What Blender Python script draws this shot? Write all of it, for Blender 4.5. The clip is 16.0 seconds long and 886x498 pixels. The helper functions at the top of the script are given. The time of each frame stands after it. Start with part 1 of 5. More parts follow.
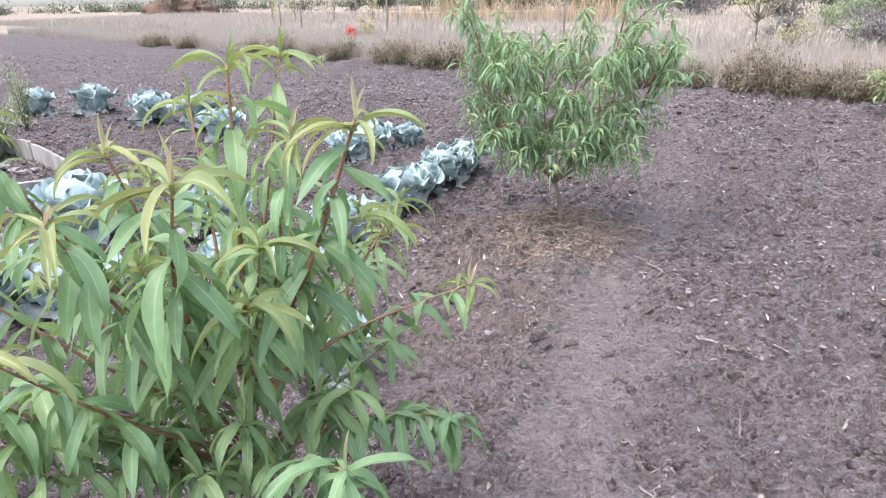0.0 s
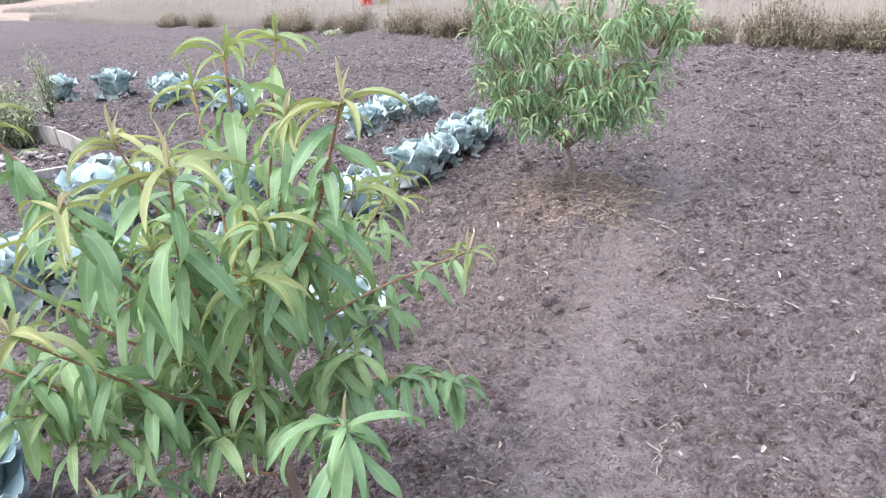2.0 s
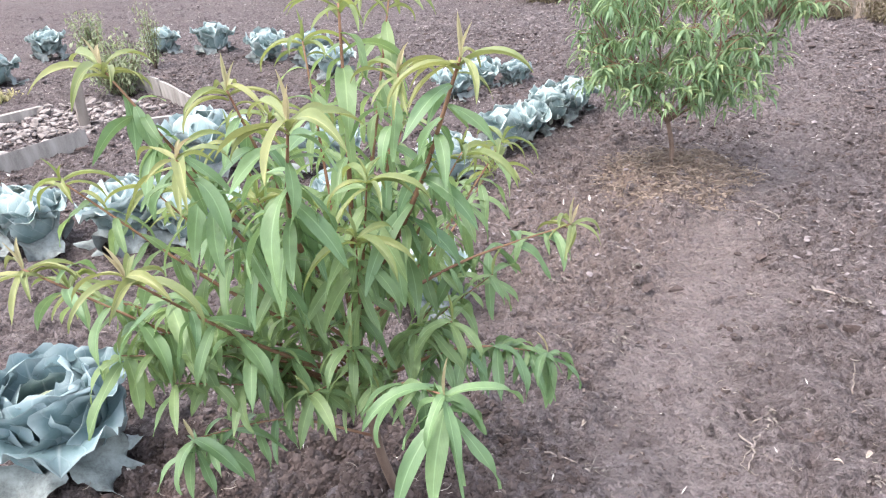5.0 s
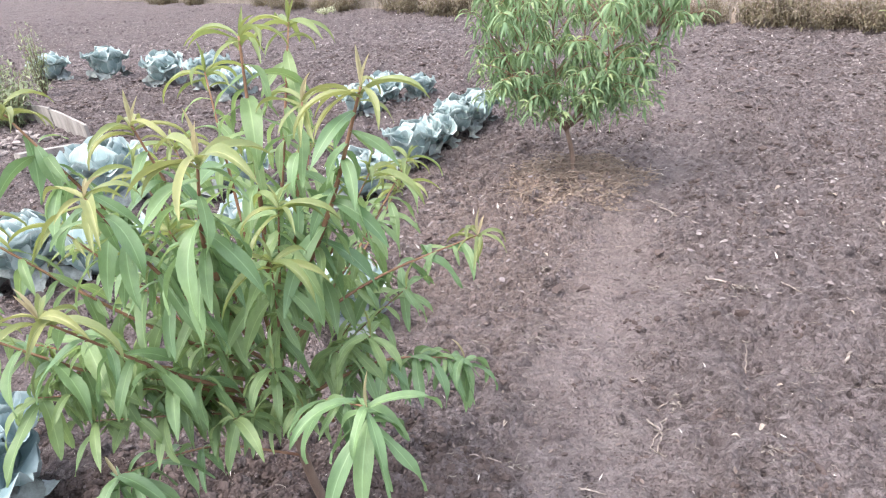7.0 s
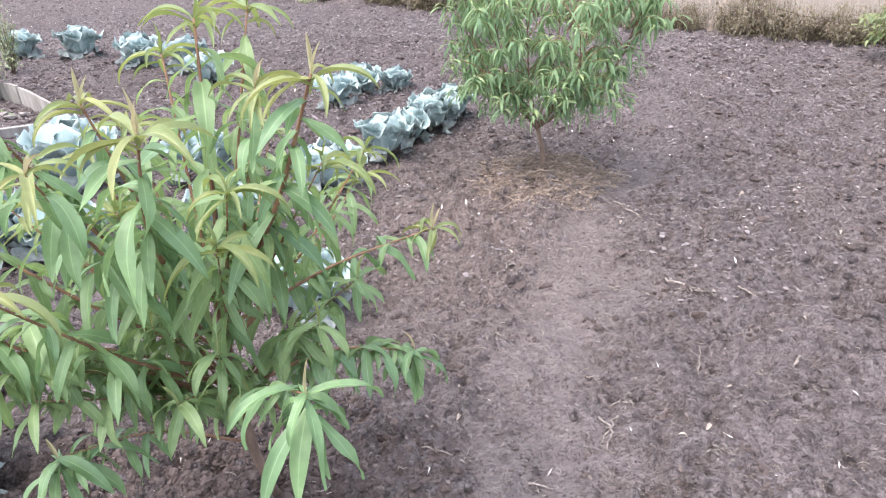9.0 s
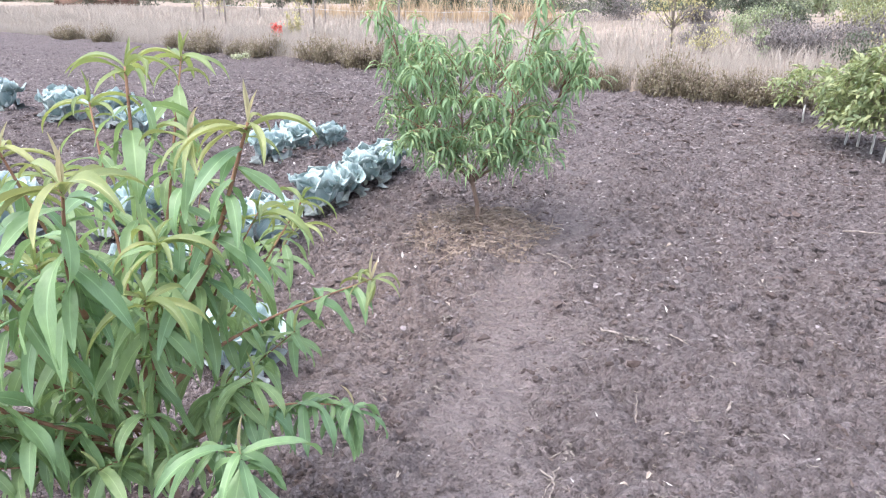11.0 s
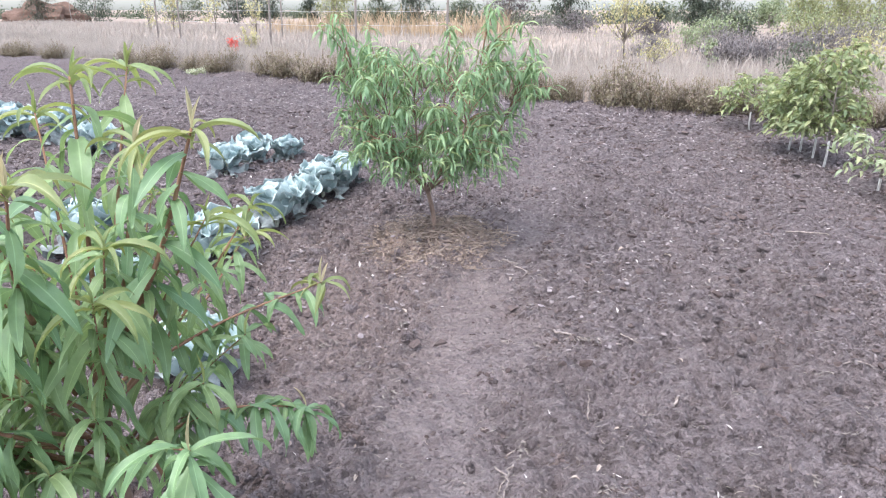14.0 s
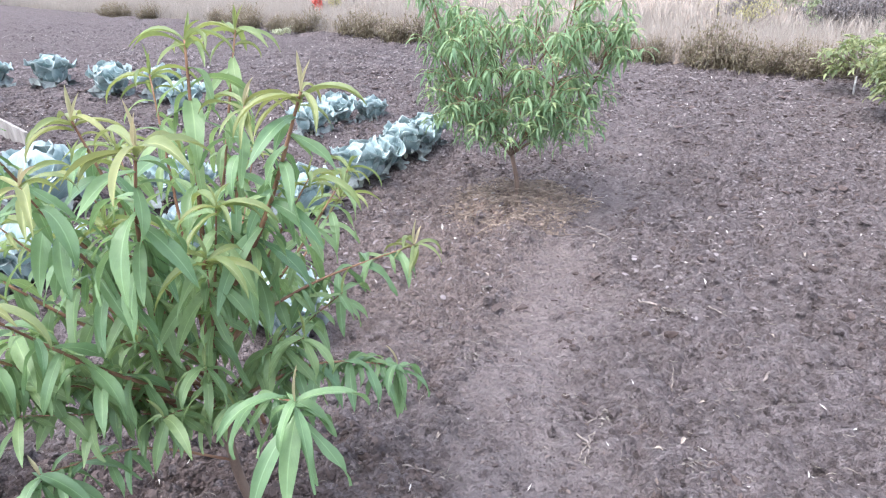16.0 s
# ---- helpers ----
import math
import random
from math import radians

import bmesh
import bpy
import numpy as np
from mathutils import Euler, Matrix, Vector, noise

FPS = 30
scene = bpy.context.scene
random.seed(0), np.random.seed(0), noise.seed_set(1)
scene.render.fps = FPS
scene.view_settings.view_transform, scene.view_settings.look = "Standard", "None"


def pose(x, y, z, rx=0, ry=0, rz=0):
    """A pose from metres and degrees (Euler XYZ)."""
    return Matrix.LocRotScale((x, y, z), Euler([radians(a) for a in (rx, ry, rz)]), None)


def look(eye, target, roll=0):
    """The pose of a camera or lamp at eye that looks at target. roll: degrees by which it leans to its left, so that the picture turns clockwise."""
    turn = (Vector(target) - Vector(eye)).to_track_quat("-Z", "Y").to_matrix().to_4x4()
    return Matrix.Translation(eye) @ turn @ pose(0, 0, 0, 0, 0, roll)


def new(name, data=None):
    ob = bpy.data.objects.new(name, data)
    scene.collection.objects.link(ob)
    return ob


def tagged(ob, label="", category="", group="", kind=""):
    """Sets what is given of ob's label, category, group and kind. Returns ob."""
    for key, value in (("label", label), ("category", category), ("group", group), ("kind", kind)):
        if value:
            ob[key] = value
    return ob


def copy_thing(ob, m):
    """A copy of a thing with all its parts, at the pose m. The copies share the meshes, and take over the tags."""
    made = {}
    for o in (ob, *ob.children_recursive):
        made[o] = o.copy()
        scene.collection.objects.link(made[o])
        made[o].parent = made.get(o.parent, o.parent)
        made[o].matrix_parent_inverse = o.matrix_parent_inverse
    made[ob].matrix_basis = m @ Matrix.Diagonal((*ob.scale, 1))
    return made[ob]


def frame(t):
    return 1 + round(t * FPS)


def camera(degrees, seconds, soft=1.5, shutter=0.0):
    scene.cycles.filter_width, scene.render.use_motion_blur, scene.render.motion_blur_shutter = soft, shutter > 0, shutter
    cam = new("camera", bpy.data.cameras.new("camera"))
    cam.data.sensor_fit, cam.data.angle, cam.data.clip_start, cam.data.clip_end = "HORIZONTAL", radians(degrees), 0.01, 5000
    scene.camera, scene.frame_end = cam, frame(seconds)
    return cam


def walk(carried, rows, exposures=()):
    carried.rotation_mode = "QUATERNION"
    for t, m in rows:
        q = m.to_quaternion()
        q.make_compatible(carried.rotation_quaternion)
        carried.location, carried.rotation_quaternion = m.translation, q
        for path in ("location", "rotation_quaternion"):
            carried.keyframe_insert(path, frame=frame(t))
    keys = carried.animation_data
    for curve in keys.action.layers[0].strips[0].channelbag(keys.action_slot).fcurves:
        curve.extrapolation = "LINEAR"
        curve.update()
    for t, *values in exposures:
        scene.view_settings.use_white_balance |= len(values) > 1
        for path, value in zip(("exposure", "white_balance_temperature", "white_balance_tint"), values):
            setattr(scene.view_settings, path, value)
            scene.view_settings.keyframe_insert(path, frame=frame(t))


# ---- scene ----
cam = camera(64.1, 16.0, 1.1)
PATH = [
    (0, (-0.124, -0.059, 1.455), (-0.43, 1.8, 0.784), -1.3),
    (0.5, (-0.024, -0.081, 1.463), (-0.456, 1.741, 0.758), -2.2),
    (1, (-0.037, -0.087, 1.477), (-0.379, 1.763, 0.798), -2.0),
    (1.5, (-0.053, -0.086, 1.473), (-0.436, 1.721, 0.706), -4.0),
    (2, (-0.049, -0.109, 1.474), (-0.427, 1.707, 0.726), -4.2),
    (2.5, (-0.065, -0.116, 1.453), (-0.366, 1.694, 0.657), -1.9),
    (3, (-0.095, -0.096, 1.436), (-0.496, 1.677, 0.603), -2.0),
    (3.5, (-0.114, -0.081, 1.444), (-0.666, 1.656, 0.62), -2.9),
    (3.7, (-0.12, -0.078, 1.446), (-0.719, 1.647, 0.631), -3.0),
    (5.8, (-0.107, -0.105, 1.479), (-0.637, 1.637, 0.652), -3.5),
    (6, (-0.11, -0.113, 1.484), (-0.598, 1.639, 0.653), -3.1),
    (6.5, (-0.103, -0.114, 1.49), (-0.525, 1.653, 0.654), -4.3),
    (7, (-0.085, -0.139, 1.496), (-0.442, 1.658, 0.694), -4.0),
    (7.5, (-0.085, -0.136, 1.512), (-0.483, 1.679, 0.771), -3.7),
    (8, (-0.074, -0.151, 1.503), (-0.505, 1.662, 0.778), -2.2),
    (8.5, (-0.059, -0.15, 1.504), (-0.364, 1.674, 0.743), -0.4),
    (9, (-0.031, -0.14, 1.49), (-0.321, 1.662, 0.674), -1.2),
    (9.5, (-0.046, -0.161, 1.48), (-0.354, 1.642, 0.671), -0.3),
    (10, (-0.045, -0.16, 1.468), (-0.211, 1.681, 0.704), 1.9),
    (10.2, (-0.048, -0.132, 1.473), (-0.162, 1.752, 0.812), 0.3),
    (12.5, (-0.024, -0.134, 1.477), (-0.112, 1.728, 0.752), 1.0),
    (13, (-0.017, -0.121, 1.467), (-0.02, 1.74, 0.735), 1.6),
    (13.5, (0.001, -0.15, 1.482), (0.008, 1.744, 0.84), -0.0),
    (14, (0.0, -0.19, 1.468), (-0.01, 1.705, 0.828), -0.0),
    (14.5, (0.003, -0.219, 1.474), (0.002, 1.667, 0.809), 0.9),
    (15, (-0.005, -0.211, 1.463), (-0.039, 1.664, 0.767), 0.5),
    (15.5, (-0.016, -0.194, 1.461), (-0.192, 1.649, 0.705), -1.1),
    (16, (-0.044, -0.199, 1.476), (-0.262, 1.647, 0.738), -0.5),
]
EXPOSURES = [(0, 2.16, 6180, 10), (0.5, 2.15, 6180, 10), (2, 2.23, 6150, 10), (3.5, 2.29, 6330, 10), (6, 2.31, 6600, 10), (7.2, 2.3, 6600, 10), (8, 2.2, 6570, 10),
             (9.2, 2.31, 6370, 10), (10, 2.32, 6280, 10), (12.5, 2.26, 6120, 10), (13.2, 2.28, 6100, 10), (14.5, 2.18, 6100, 10), (16, 2.27, 6020, 9)]
walk(cam, [(t, look(eye, target, roll)) for t, eye, target, roll in PATH], EXPOSURES)

# ---- light ----
SUN_EL, SUN_AZ = radians(66), radians(225)
world = bpy.data.worlds.new("overcast_sky")
scene.world = world
world.use_nodes = True
wn = world.node_tree
sky = wn.nodes.new("ShaderNodeTexSky")
sky.sky_type = "NISHITA"
sky.sun_disc = False
sky.sun_elevation, sky.sun_rotation = SUN_EL, SUN_AZ
sky.air_density, sky.dust_density, sky.ozone_density = 1.0, 2.5, 1.0
veil = wn.nodes.new("ShaderNodeHueSaturation")
veil.inputs["Saturation"].default_value = 0.55
wn.links.new(sky.outputs["Color"], veil.inputs["Color"])
wn.links.new(veil.outputs["Color"], wn.nodes["Background"].inputs["Color"])
wn.nodes["Background"].inputs["Strength"].default_value = 0.15
sun_data = bpy.data.lights.new("sun", "SUN")
sun_data.energy, sun_data.angle, sun_data.color = 0.85, radians(65), (1.0, 0.93, 0.86)
sun = new("sun", sun_data)
sun_dir = Vector((math.sin(SUN_AZ) * math.cos(SUN_EL), math.cos(SUN_AZ) * math.cos(SUN_EL), math.sin(SUN_EL)))
sun.matrix_world = look(sun_dir * 50, (0, 0, 0))

rng = np.random.default_rng(7)
rnd = random.Random(11)


# ---- materials ----
def material(name, rough=0.8, spec=0.3):
    m = bpy.data.materials.new(name)
    m.use_nodes = True
    nt = m.node_tree
    b = nt.nodes["Principled BSDF"]
    b.inputs["Roughness"].default_value = rough
    b.inputs["Specular IOR Level"].default_value = spec
    return m, nt, b


def node(nt, kind, **settings):
    n = nt.nodes.new(kind)
    for key, value in settings.items():
        n.inputs[key].default_value = value
    return n


def mixc(nt, fac, a, b, blend="MIX"):
    n = nt.nodes.new("ShaderNodeMix")
    n.data_type, n.blend_type = "RGBA", blend
    for sock, value in ((n.inputs[0], fac), (n.inputs[6], a), (n.inputs[7], b)):
        if isinstance(value, bpy.types.NodeSocket):
            nt.links.new(value, sock)
        elif isinstance(value, (int, float)):
            sock.default_value = value
        else:
            sock.default_value = (*value, 1)
    return n.outputs[2]


def ramp(nt, fac, lo, hi):
    n = nt.nodes.new("ShaderNodeMapRange")
    n.inputs["From Min"].default_value, n.inputs["From Max"].default_value = lo, hi
    nt.links.new(fac, n.inputs["Value"])
    return n.outputs["Result"]


def math_node(nt, op, a, b=None):
    n = nt.nodes.new("ShaderNodeMath")
    n.operation = op
    for sock, value in zip(n.inputs, (a, b)):
        if value is None:
            continue
        if isinstance(value, bpy.types.NodeSocket):
            nt.links.new(value, sock)
        else:
            sock.default_value = value
    return n.outputs[0]


def noise_tex(nt, scale, detail=4.0, rough=0.6, coords="Object"):
    tc = nt.nodes.new("ShaderNodeTexCoord")
    n = node(nt, "ShaderNodeTexNoise", Scale=scale, Detail=detail, Roughness=rough)
    nt.links.new(tc.outputs[coords], n.inputs["Vector"])
    return n.outputs["Fac"]


def bump(nt, b, height, strength, distance):
    n = node(nt, "ShaderNodeBump", Strength=strength, Distance=distance)
    nt.links.new(height, n.inputs["Height"])
    nt.links.new(n.outputs["Normal"], b.inputs["Normal"])


def plain(name, dark, light, scale=20.0, rough=0.85, spec=0.25, relief=0.4, distance=0.005, island=False):
    """A dull surface with colour variation at two scales and fine relief."""
    m, nt, b = material(name, rough, spec)
    coarse, fine = noise_tex(nt, scale), noise_tex(nt, scale * 7, 3)
    col = mixc(nt, ramp(nt, coarse, 0.3, 0.7), dark, light)
    col = mixc(nt, ramp(nt, fine, 0.35, 0.75), col, mixc(nt, 0.45, col, light))
    if island:
        geo = nt.nodes.new("ShaderNodeNewGeometry")
        col = mixc(nt, geo.outputs["Random Per Island"], mixc(nt, 0.5, col, dark), mixc(nt, 0.6, col, light))
    nt.links.new(col, b.inputs["Base Color"])
    bump(nt, b, fine, relief, distance)
    return m


def leafy(name, young, old, island, rough=0.48, through_light=0.38, rib=0.25, spec=0.5, glow=(0.22, 0.33, 0.08), amount=0.4):
    """A leaf with a pale midrib, mottling and some light coming through it."""
    m, nt, b = material(name, rough, spec)
    if island:
        vary = nt.nodes.new("ShaderNodeNewGeometry").outputs["Random Per Island"]
    else:
        vary = nt.nodes.new("ShaderNodeObjectInfo").outputs["Random"]
    uv = nt.nodes.new("ShaderNodeUVMap")
    sep = nt.nodes.new("ShaderNodeSeparateXYZ")
    nt.links.new(uv.outputs["UV"], sep.inputs[0])
    across = math_node(nt, "ABSOLUTE", math_node(nt, "SUBTRACT", sep.outputs["Y"], 0.5))
    midrib = ramp(nt, across, 0.05, 0.015)
    mott = noise_tex(nt, 45.0, 3)
    veins = math_node(nt, "FRACT", math_node(nt, "ADD", math_node(nt, "MULTIPLY", sep.outputs["X"], 14.0),
                                           math_node(nt, "MULTIPLY", across, -7.0)))
    vein = ramp(nt, veins, 0.16, 0.0)
    col = mixc(nt, vary, old, young)
    dark = mixc(nt, 0.4, col, tuple(c * 0.6 for c in old))
    col = mixc(nt, ramp(nt, mott, 0.35, 0.7), dark, col)
    pale = tuple(min(1, c * 1.7 + 0.04) for c in young)
    col = mixc(nt, math_node(nt, "MULTIPLY", vein, 0.22 * rib), col, pale)
    col = mixc(nt, math_node(nt, "MULTIPLY", midrib, rib), col, pale)
    nt.links.new(col, b.inputs["Base Color"])
    bump(nt, b, math_node(nt, "ADD", vein, mott), 0.25, 0.002)
    tr = nt.nodes.new("ShaderNodeBsdfTranslucent")
    nt.links.new(mixc(nt, amount, col, glow), tr.inputs["Color"])
    ms = nt.nodes.new("ShaderNodeMixShader")
    ms.inputs[0].default_value = through_light
    nt.links.new(b.outputs[0], ms.inputs[1])
    nt.links.new(tr.outputs[0], ms.inputs[2])
    nt.links.new(ms.outputs[0], nt.nodes["Material Output"].inputs["Surface"])
    return m


def clod_tex(nt, scale, bend):
    """Crumbs with rounded tops, their outlines bent by noise."""
    tc = nt.nodes.new("ShaderNodeTexCoord")
    wob = node(nt, "ShaderNodeTexNoise", Scale=scale * 0.8, Detail=2.0)
    nt.links.new(tc.outputs["Object"], wob.inputs["Vector"])
    push = nt.nodes.new("ShaderNodeVectorMath")
    push.operation = "MULTIPLY_ADD"
    nt.links.new(wob.outputs["Color"], push.inputs[0])
    push.inputs[1].default_value = (bend, bend, bend)
    nt.links.new(tc.outputs["Object"], push.inputs[2])
    v = node(nt, "ShaderNodeTexVoronoi", Scale=scale)
    nt.links.new(push.outputs[0], v.inputs["Vector"])
    return math_node(nt, "SUBTRACT", 1.0, v.outputs["Distance"]), v.outputs["Color"]


def soil_material():
    m, nt, b = material("garden_soil", 0.95, 0.15)
    big, broad, mid = noise_tex(nt, 0.9, 5), noise_tex(nt, 3.2, 5, 0.62), noise_tex(nt, 12.0, 4, 0.55)
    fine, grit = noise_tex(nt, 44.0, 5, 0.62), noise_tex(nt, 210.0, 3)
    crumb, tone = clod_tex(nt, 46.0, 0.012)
    small, _ = clod_tex(nt, 120.0, 0.005)
    col = mixc(nt, ramp(nt, mid, 0.30, 0.70), (0.1238, 0.1009, 0.1009), (0.1862, 0.1539, 0.156))
    col = mixc(nt, ramp(nt, broad, 0.36, 0.62), mixc(nt, 0.30, col, (0.06968, 0.05512, 0.05096)), col)
    col = mixc(nt, math_node(nt, "MULTIPLY", ramp(nt, big, 0.42, 0.68), 0.5), col, (0.156, 0.1238, 0.1175))
    sep = nt.nodes.new("ShaderNodeSeparateColor")
    nt.links.new(tone, sep.inputs[0])
    col = mixc(nt, math_node(nt, "MULTIPLY", ramp(nt, sep.outputs[0], 0.55, 1.0), 0.62), col, (0.2267, 0.1914, 0.1945))
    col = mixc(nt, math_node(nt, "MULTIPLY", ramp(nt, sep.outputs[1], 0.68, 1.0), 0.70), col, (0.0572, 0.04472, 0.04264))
    # Shade in small pits painted in: dark where the fine bump is low.
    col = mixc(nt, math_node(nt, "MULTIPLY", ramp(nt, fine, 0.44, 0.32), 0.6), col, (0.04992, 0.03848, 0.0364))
    worn = nt.nodes.new("ShaderNodeAttribute")
    worn.attribute_name = "trodden"
    soft = noise_tex(nt, 8.0, 3, 0.5)
    crust = mixc(nt, ramp(nt, soft, 0.36, 0.64), (0.134, 0.112, 0.112), (0.199, 0.166, 0.163))
    # The same painted pit shade, weaker, on the trodden crust.
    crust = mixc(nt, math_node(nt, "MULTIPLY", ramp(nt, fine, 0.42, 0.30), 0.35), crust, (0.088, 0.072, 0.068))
    patchy = noise_tex(nt, 4.5, 5, 0.65)
    col = mixc(nt, math_node(nt, "MULTIPLY", worn.outputs["Fac"], ramp(nt, patchy, 0.40, 0.66)), col, crust)
    mulch = nt.nodes.new("ShaderNodeAttribute")
    mulch.attribute_name = "mulch"
    col = mixc(nt, math_node(nt, "MULTIPLY", mulch.outputs["Fac"], ramp(nt, fine, 0.25, 0.6)), col, (0.233, 0.169, 0.139))
    # Darker brown soil in a patch round the near sapling.
    dark_patch = nt.nodes.new("ShaderNodeAttribute")
    dark_patch.attribute_name = "dark_patch"
    col = mixc(nt, math_node(nt, "MULTIPLY", dark_patch.outputs["Fac"], ramp(nt, broad, 0.25, 0.55)), col, mixc(nt, ramp(nt, fine, 0.35, 0.65), (0.043, 0.028, 0.025), (0.100, 0.071, 0.064)))
    col = mixc(nt, math_node(nt, "MULTIPLY", ramp(nt, grit, 0.66, 0.72), 0.5), col, (0.224, 0.198, 0.188))
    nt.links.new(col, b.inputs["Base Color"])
    rough = math_node(nt, "SUBTRACT", 1.0, math_node(nt, "MULTIPLY", worn.outputs["Fac"], 0.55))
    h = math_node(nt, "MULTIPLY", math_node(nt, "ADD", crumb, math_node(nt, "MULTIPLY", small, 0.4)), rough)
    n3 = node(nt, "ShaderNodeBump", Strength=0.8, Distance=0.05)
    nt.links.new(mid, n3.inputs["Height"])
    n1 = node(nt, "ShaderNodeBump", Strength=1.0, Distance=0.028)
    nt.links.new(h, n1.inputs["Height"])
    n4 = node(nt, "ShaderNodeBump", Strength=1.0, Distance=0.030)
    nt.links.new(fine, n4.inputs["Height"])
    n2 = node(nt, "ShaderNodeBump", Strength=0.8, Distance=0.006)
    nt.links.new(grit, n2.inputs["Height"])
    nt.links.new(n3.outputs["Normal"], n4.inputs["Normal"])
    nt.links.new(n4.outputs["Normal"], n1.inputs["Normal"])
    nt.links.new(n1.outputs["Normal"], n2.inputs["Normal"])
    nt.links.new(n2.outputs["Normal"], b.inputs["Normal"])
    return m


def cabbage_material(name="cabbage_leaf", low=(0.135, 0.205, 0.208), high=(0.285, 0.362, 0.358), edge=(0.54, 0.59, 0.575)):
    """A waxy leaf: bloom in soft patches, pale ribs and a paler margin."""
    m, nt, b = material(name, 0.6, 0.3)
    uv = nt.nodes.new("ShaderNodeUVMap")
    sep = nt.nodes.new("ShaderNodeSeparateXYZ")
    nt.links.new(uv.outputs["UV"], sep.inputs[0])
    across = math_node(nt, "ABSOLUTE", math_node(nt, "SUBTRACT", sep.outputs["Y"], 0.5))
    midrib = ramp(nt, math_node(nt, "ADD", across, math_node(nt, "MULTIPLY", sep.outputs["X"], 0.022)), 0.040, 0.016)
    veins = math_node(nt, "FRACT", math_node(nt, "SUBTRACT", math_node(nt, "MULTIPLY", sep.outputs["X"], 5.0),
                                           math_node(nt, "MULTIPLY", across, 5.0)))
    vein = ramp(nt, veins, 0.09, 0.0)
    bloom, fine = noise_tex(nt, 8.0, 4), noise_tex(nt, 60.0, 3)
    rand = nt.nodes.new("ShaderNodeObjectInfo").outputs["Random"]
    col = mixc(nt, ramp(nt, bloom, 0.32, 0.68), low, high)
    col = mixc(nt, math_node(nt, "MULTIPLY", rand, 0.40), col, high)
    col = mixc(nt, math_node(nt, "MULTIPLY", ramp(nt, fine, 0.58, 0.75), 0.5), col, (0.20, 0.29, 0.27))
    rim = math_node(nt, "MAXIMUM", ramp(nt, across, 0.40, 0.50), ramp(nt, sep.outputs["X"], 0.88, 1.0))
    col = mixc(nt, math_node(nt, "MULTIPLY", rim, 0.55), col, edge)
    col = mixc(nt, math_node(nt, "MULTIPLY", vein, 0.30), col, edge)
    col = mixc(nt, math_node(nt, "MULTIPLY", midrib, 0.7), col, edge)
    nt.links.new(col, b.inputs["Base Color"])
    bump(nt, b, math_node(nt, "ADD", vein, math_node(nt, "ADD", bloom, fine)), 0.35, 0.005)
    tr = nt.nodes.new("ShaderNodeBsdfTranslucent")
    nt.links.new(col, tr.inputs["Color"])
    ms = nt.nodes.new("ShaderNodeMixShader")
    ms.inputs[0].default_value = 0.16
    nt.links.new(b.outputs[0], ms.inputs[1])
    nt.links.new(tr.outputs[0], ms.inputs[2])
    nt.links.new(ms.outputs[0], nt.nodes["Material Output"].inputs["Surface"])
    return m


def bark_material(name, dark, light, scale=30.0):
    m, nt, b = material(name, 0.8, 0.25)
    tc = nt.nodes.new("ShaderNodeTexCoord")
    mp = node(nt, "ShaderNodeMapping", Scale=(1, 1, 0.25))
    nt.links.new(tc.outputs["Object"], mp.inputs["Vector"])
    n = node(nt, "ShaderNodeTexNoise", Scale=scale, Detail=5.0)
    nt.links.new(mp.outputs["Vector"], n.inputs["Vector"])
    fine = noise_tex(nt, scale * 8, 3)
    col = mixc(nt, ramp(nt, n.outputs["Fac"], 0.3, 0.7), dark, light)
    col = mixc(nt, ramp(nt, fine, 0.4, 0.8), col, mixc(nt, 0.5, col, light))
    nt.links.new(col, b.inputs["Base Color"])
    bump(nt, b, n.outputs["Fac"], 0.6, 0.004)
    return m


SOIL = soil_material()
CLOD = plain("soil_clod", (0.070, 0.057, 0.056), (0.160, 0.132, 0.133), 60, 0.95, 0.1, 0.6, 0.006, True)
CRUMB = plain("dark_soil_crumb", (0.038, 0.027, 0.024), (0.118, 0.091, 0.086), 60, 0.95, 0.1, 0.6, 0.006, True)
MEADOW = plain("dry_meadow_ground", (0.15, 0.115, 0.09), (0.27, 0.215, 0.175), 0.8, 0.95, 0.1, 0.5, 0.05)
GRASS = plain("dry_grass", (0.18, 0.152, 0.13), (0.385, 0.34, 0.30), 0.7, 0.9, 0.1, 0.2, 0.003, True)
RUBBLE = plain("bed_rubble", (0.085, 0.070, 0.065), (0.33, 0.29, 0.275), 30, 0.95, 0.1, 0.5, 0.004, True)
STRAW = plain("straw_bits", (0.07, 0.055, 0.048), (0.34, 0.295, 0.26), 40, 0.9, 0.15, 0.3, 0.002, True)
CHIP = plain("pale_chips", (0.20, 0.175, 0.16), (0.52, 0.48, 0.45), 40, 0.9, 0.15, 0.4, 0.003, True)
LITTER = plain("leaf_litter", (0.05, 0.037, 0.033), (0.20, 0.158, 0.142), 40, 0.9, 0.15, 0.3, 0.002, True)
MULCH = plain("dry_mulch", (0.075, 0.056, 0.047), (0.315, 0.245, 0.200), 30, 0.9, 0.15, 0.3, 0.002, True)
TWIG = bark_material("dry_twig", (0.11, 0.085, 0.075), (0.29, 0.245, 0.22), 60)
SCRAP = plain("plant_scrap", (0.030, 0.023, 0.021), (0.27, 0.235, 0.215), 40, 0.9, 0.15, 0.3, 0.002, True)
DRYCRUMB = plain("dry_soil_crumb", (0.105, 0.087, 0.088), (0.265, 0.228, 0.228), 50, 0.95, 0.1, 0.5, 0.004, True)
DEADLEAF = plain("dead_leaf", (0.20, 0.16, 0.13), (0.42, 0.36, 0.31), 30, 0.8, 0.2, 0.4, 0.003)
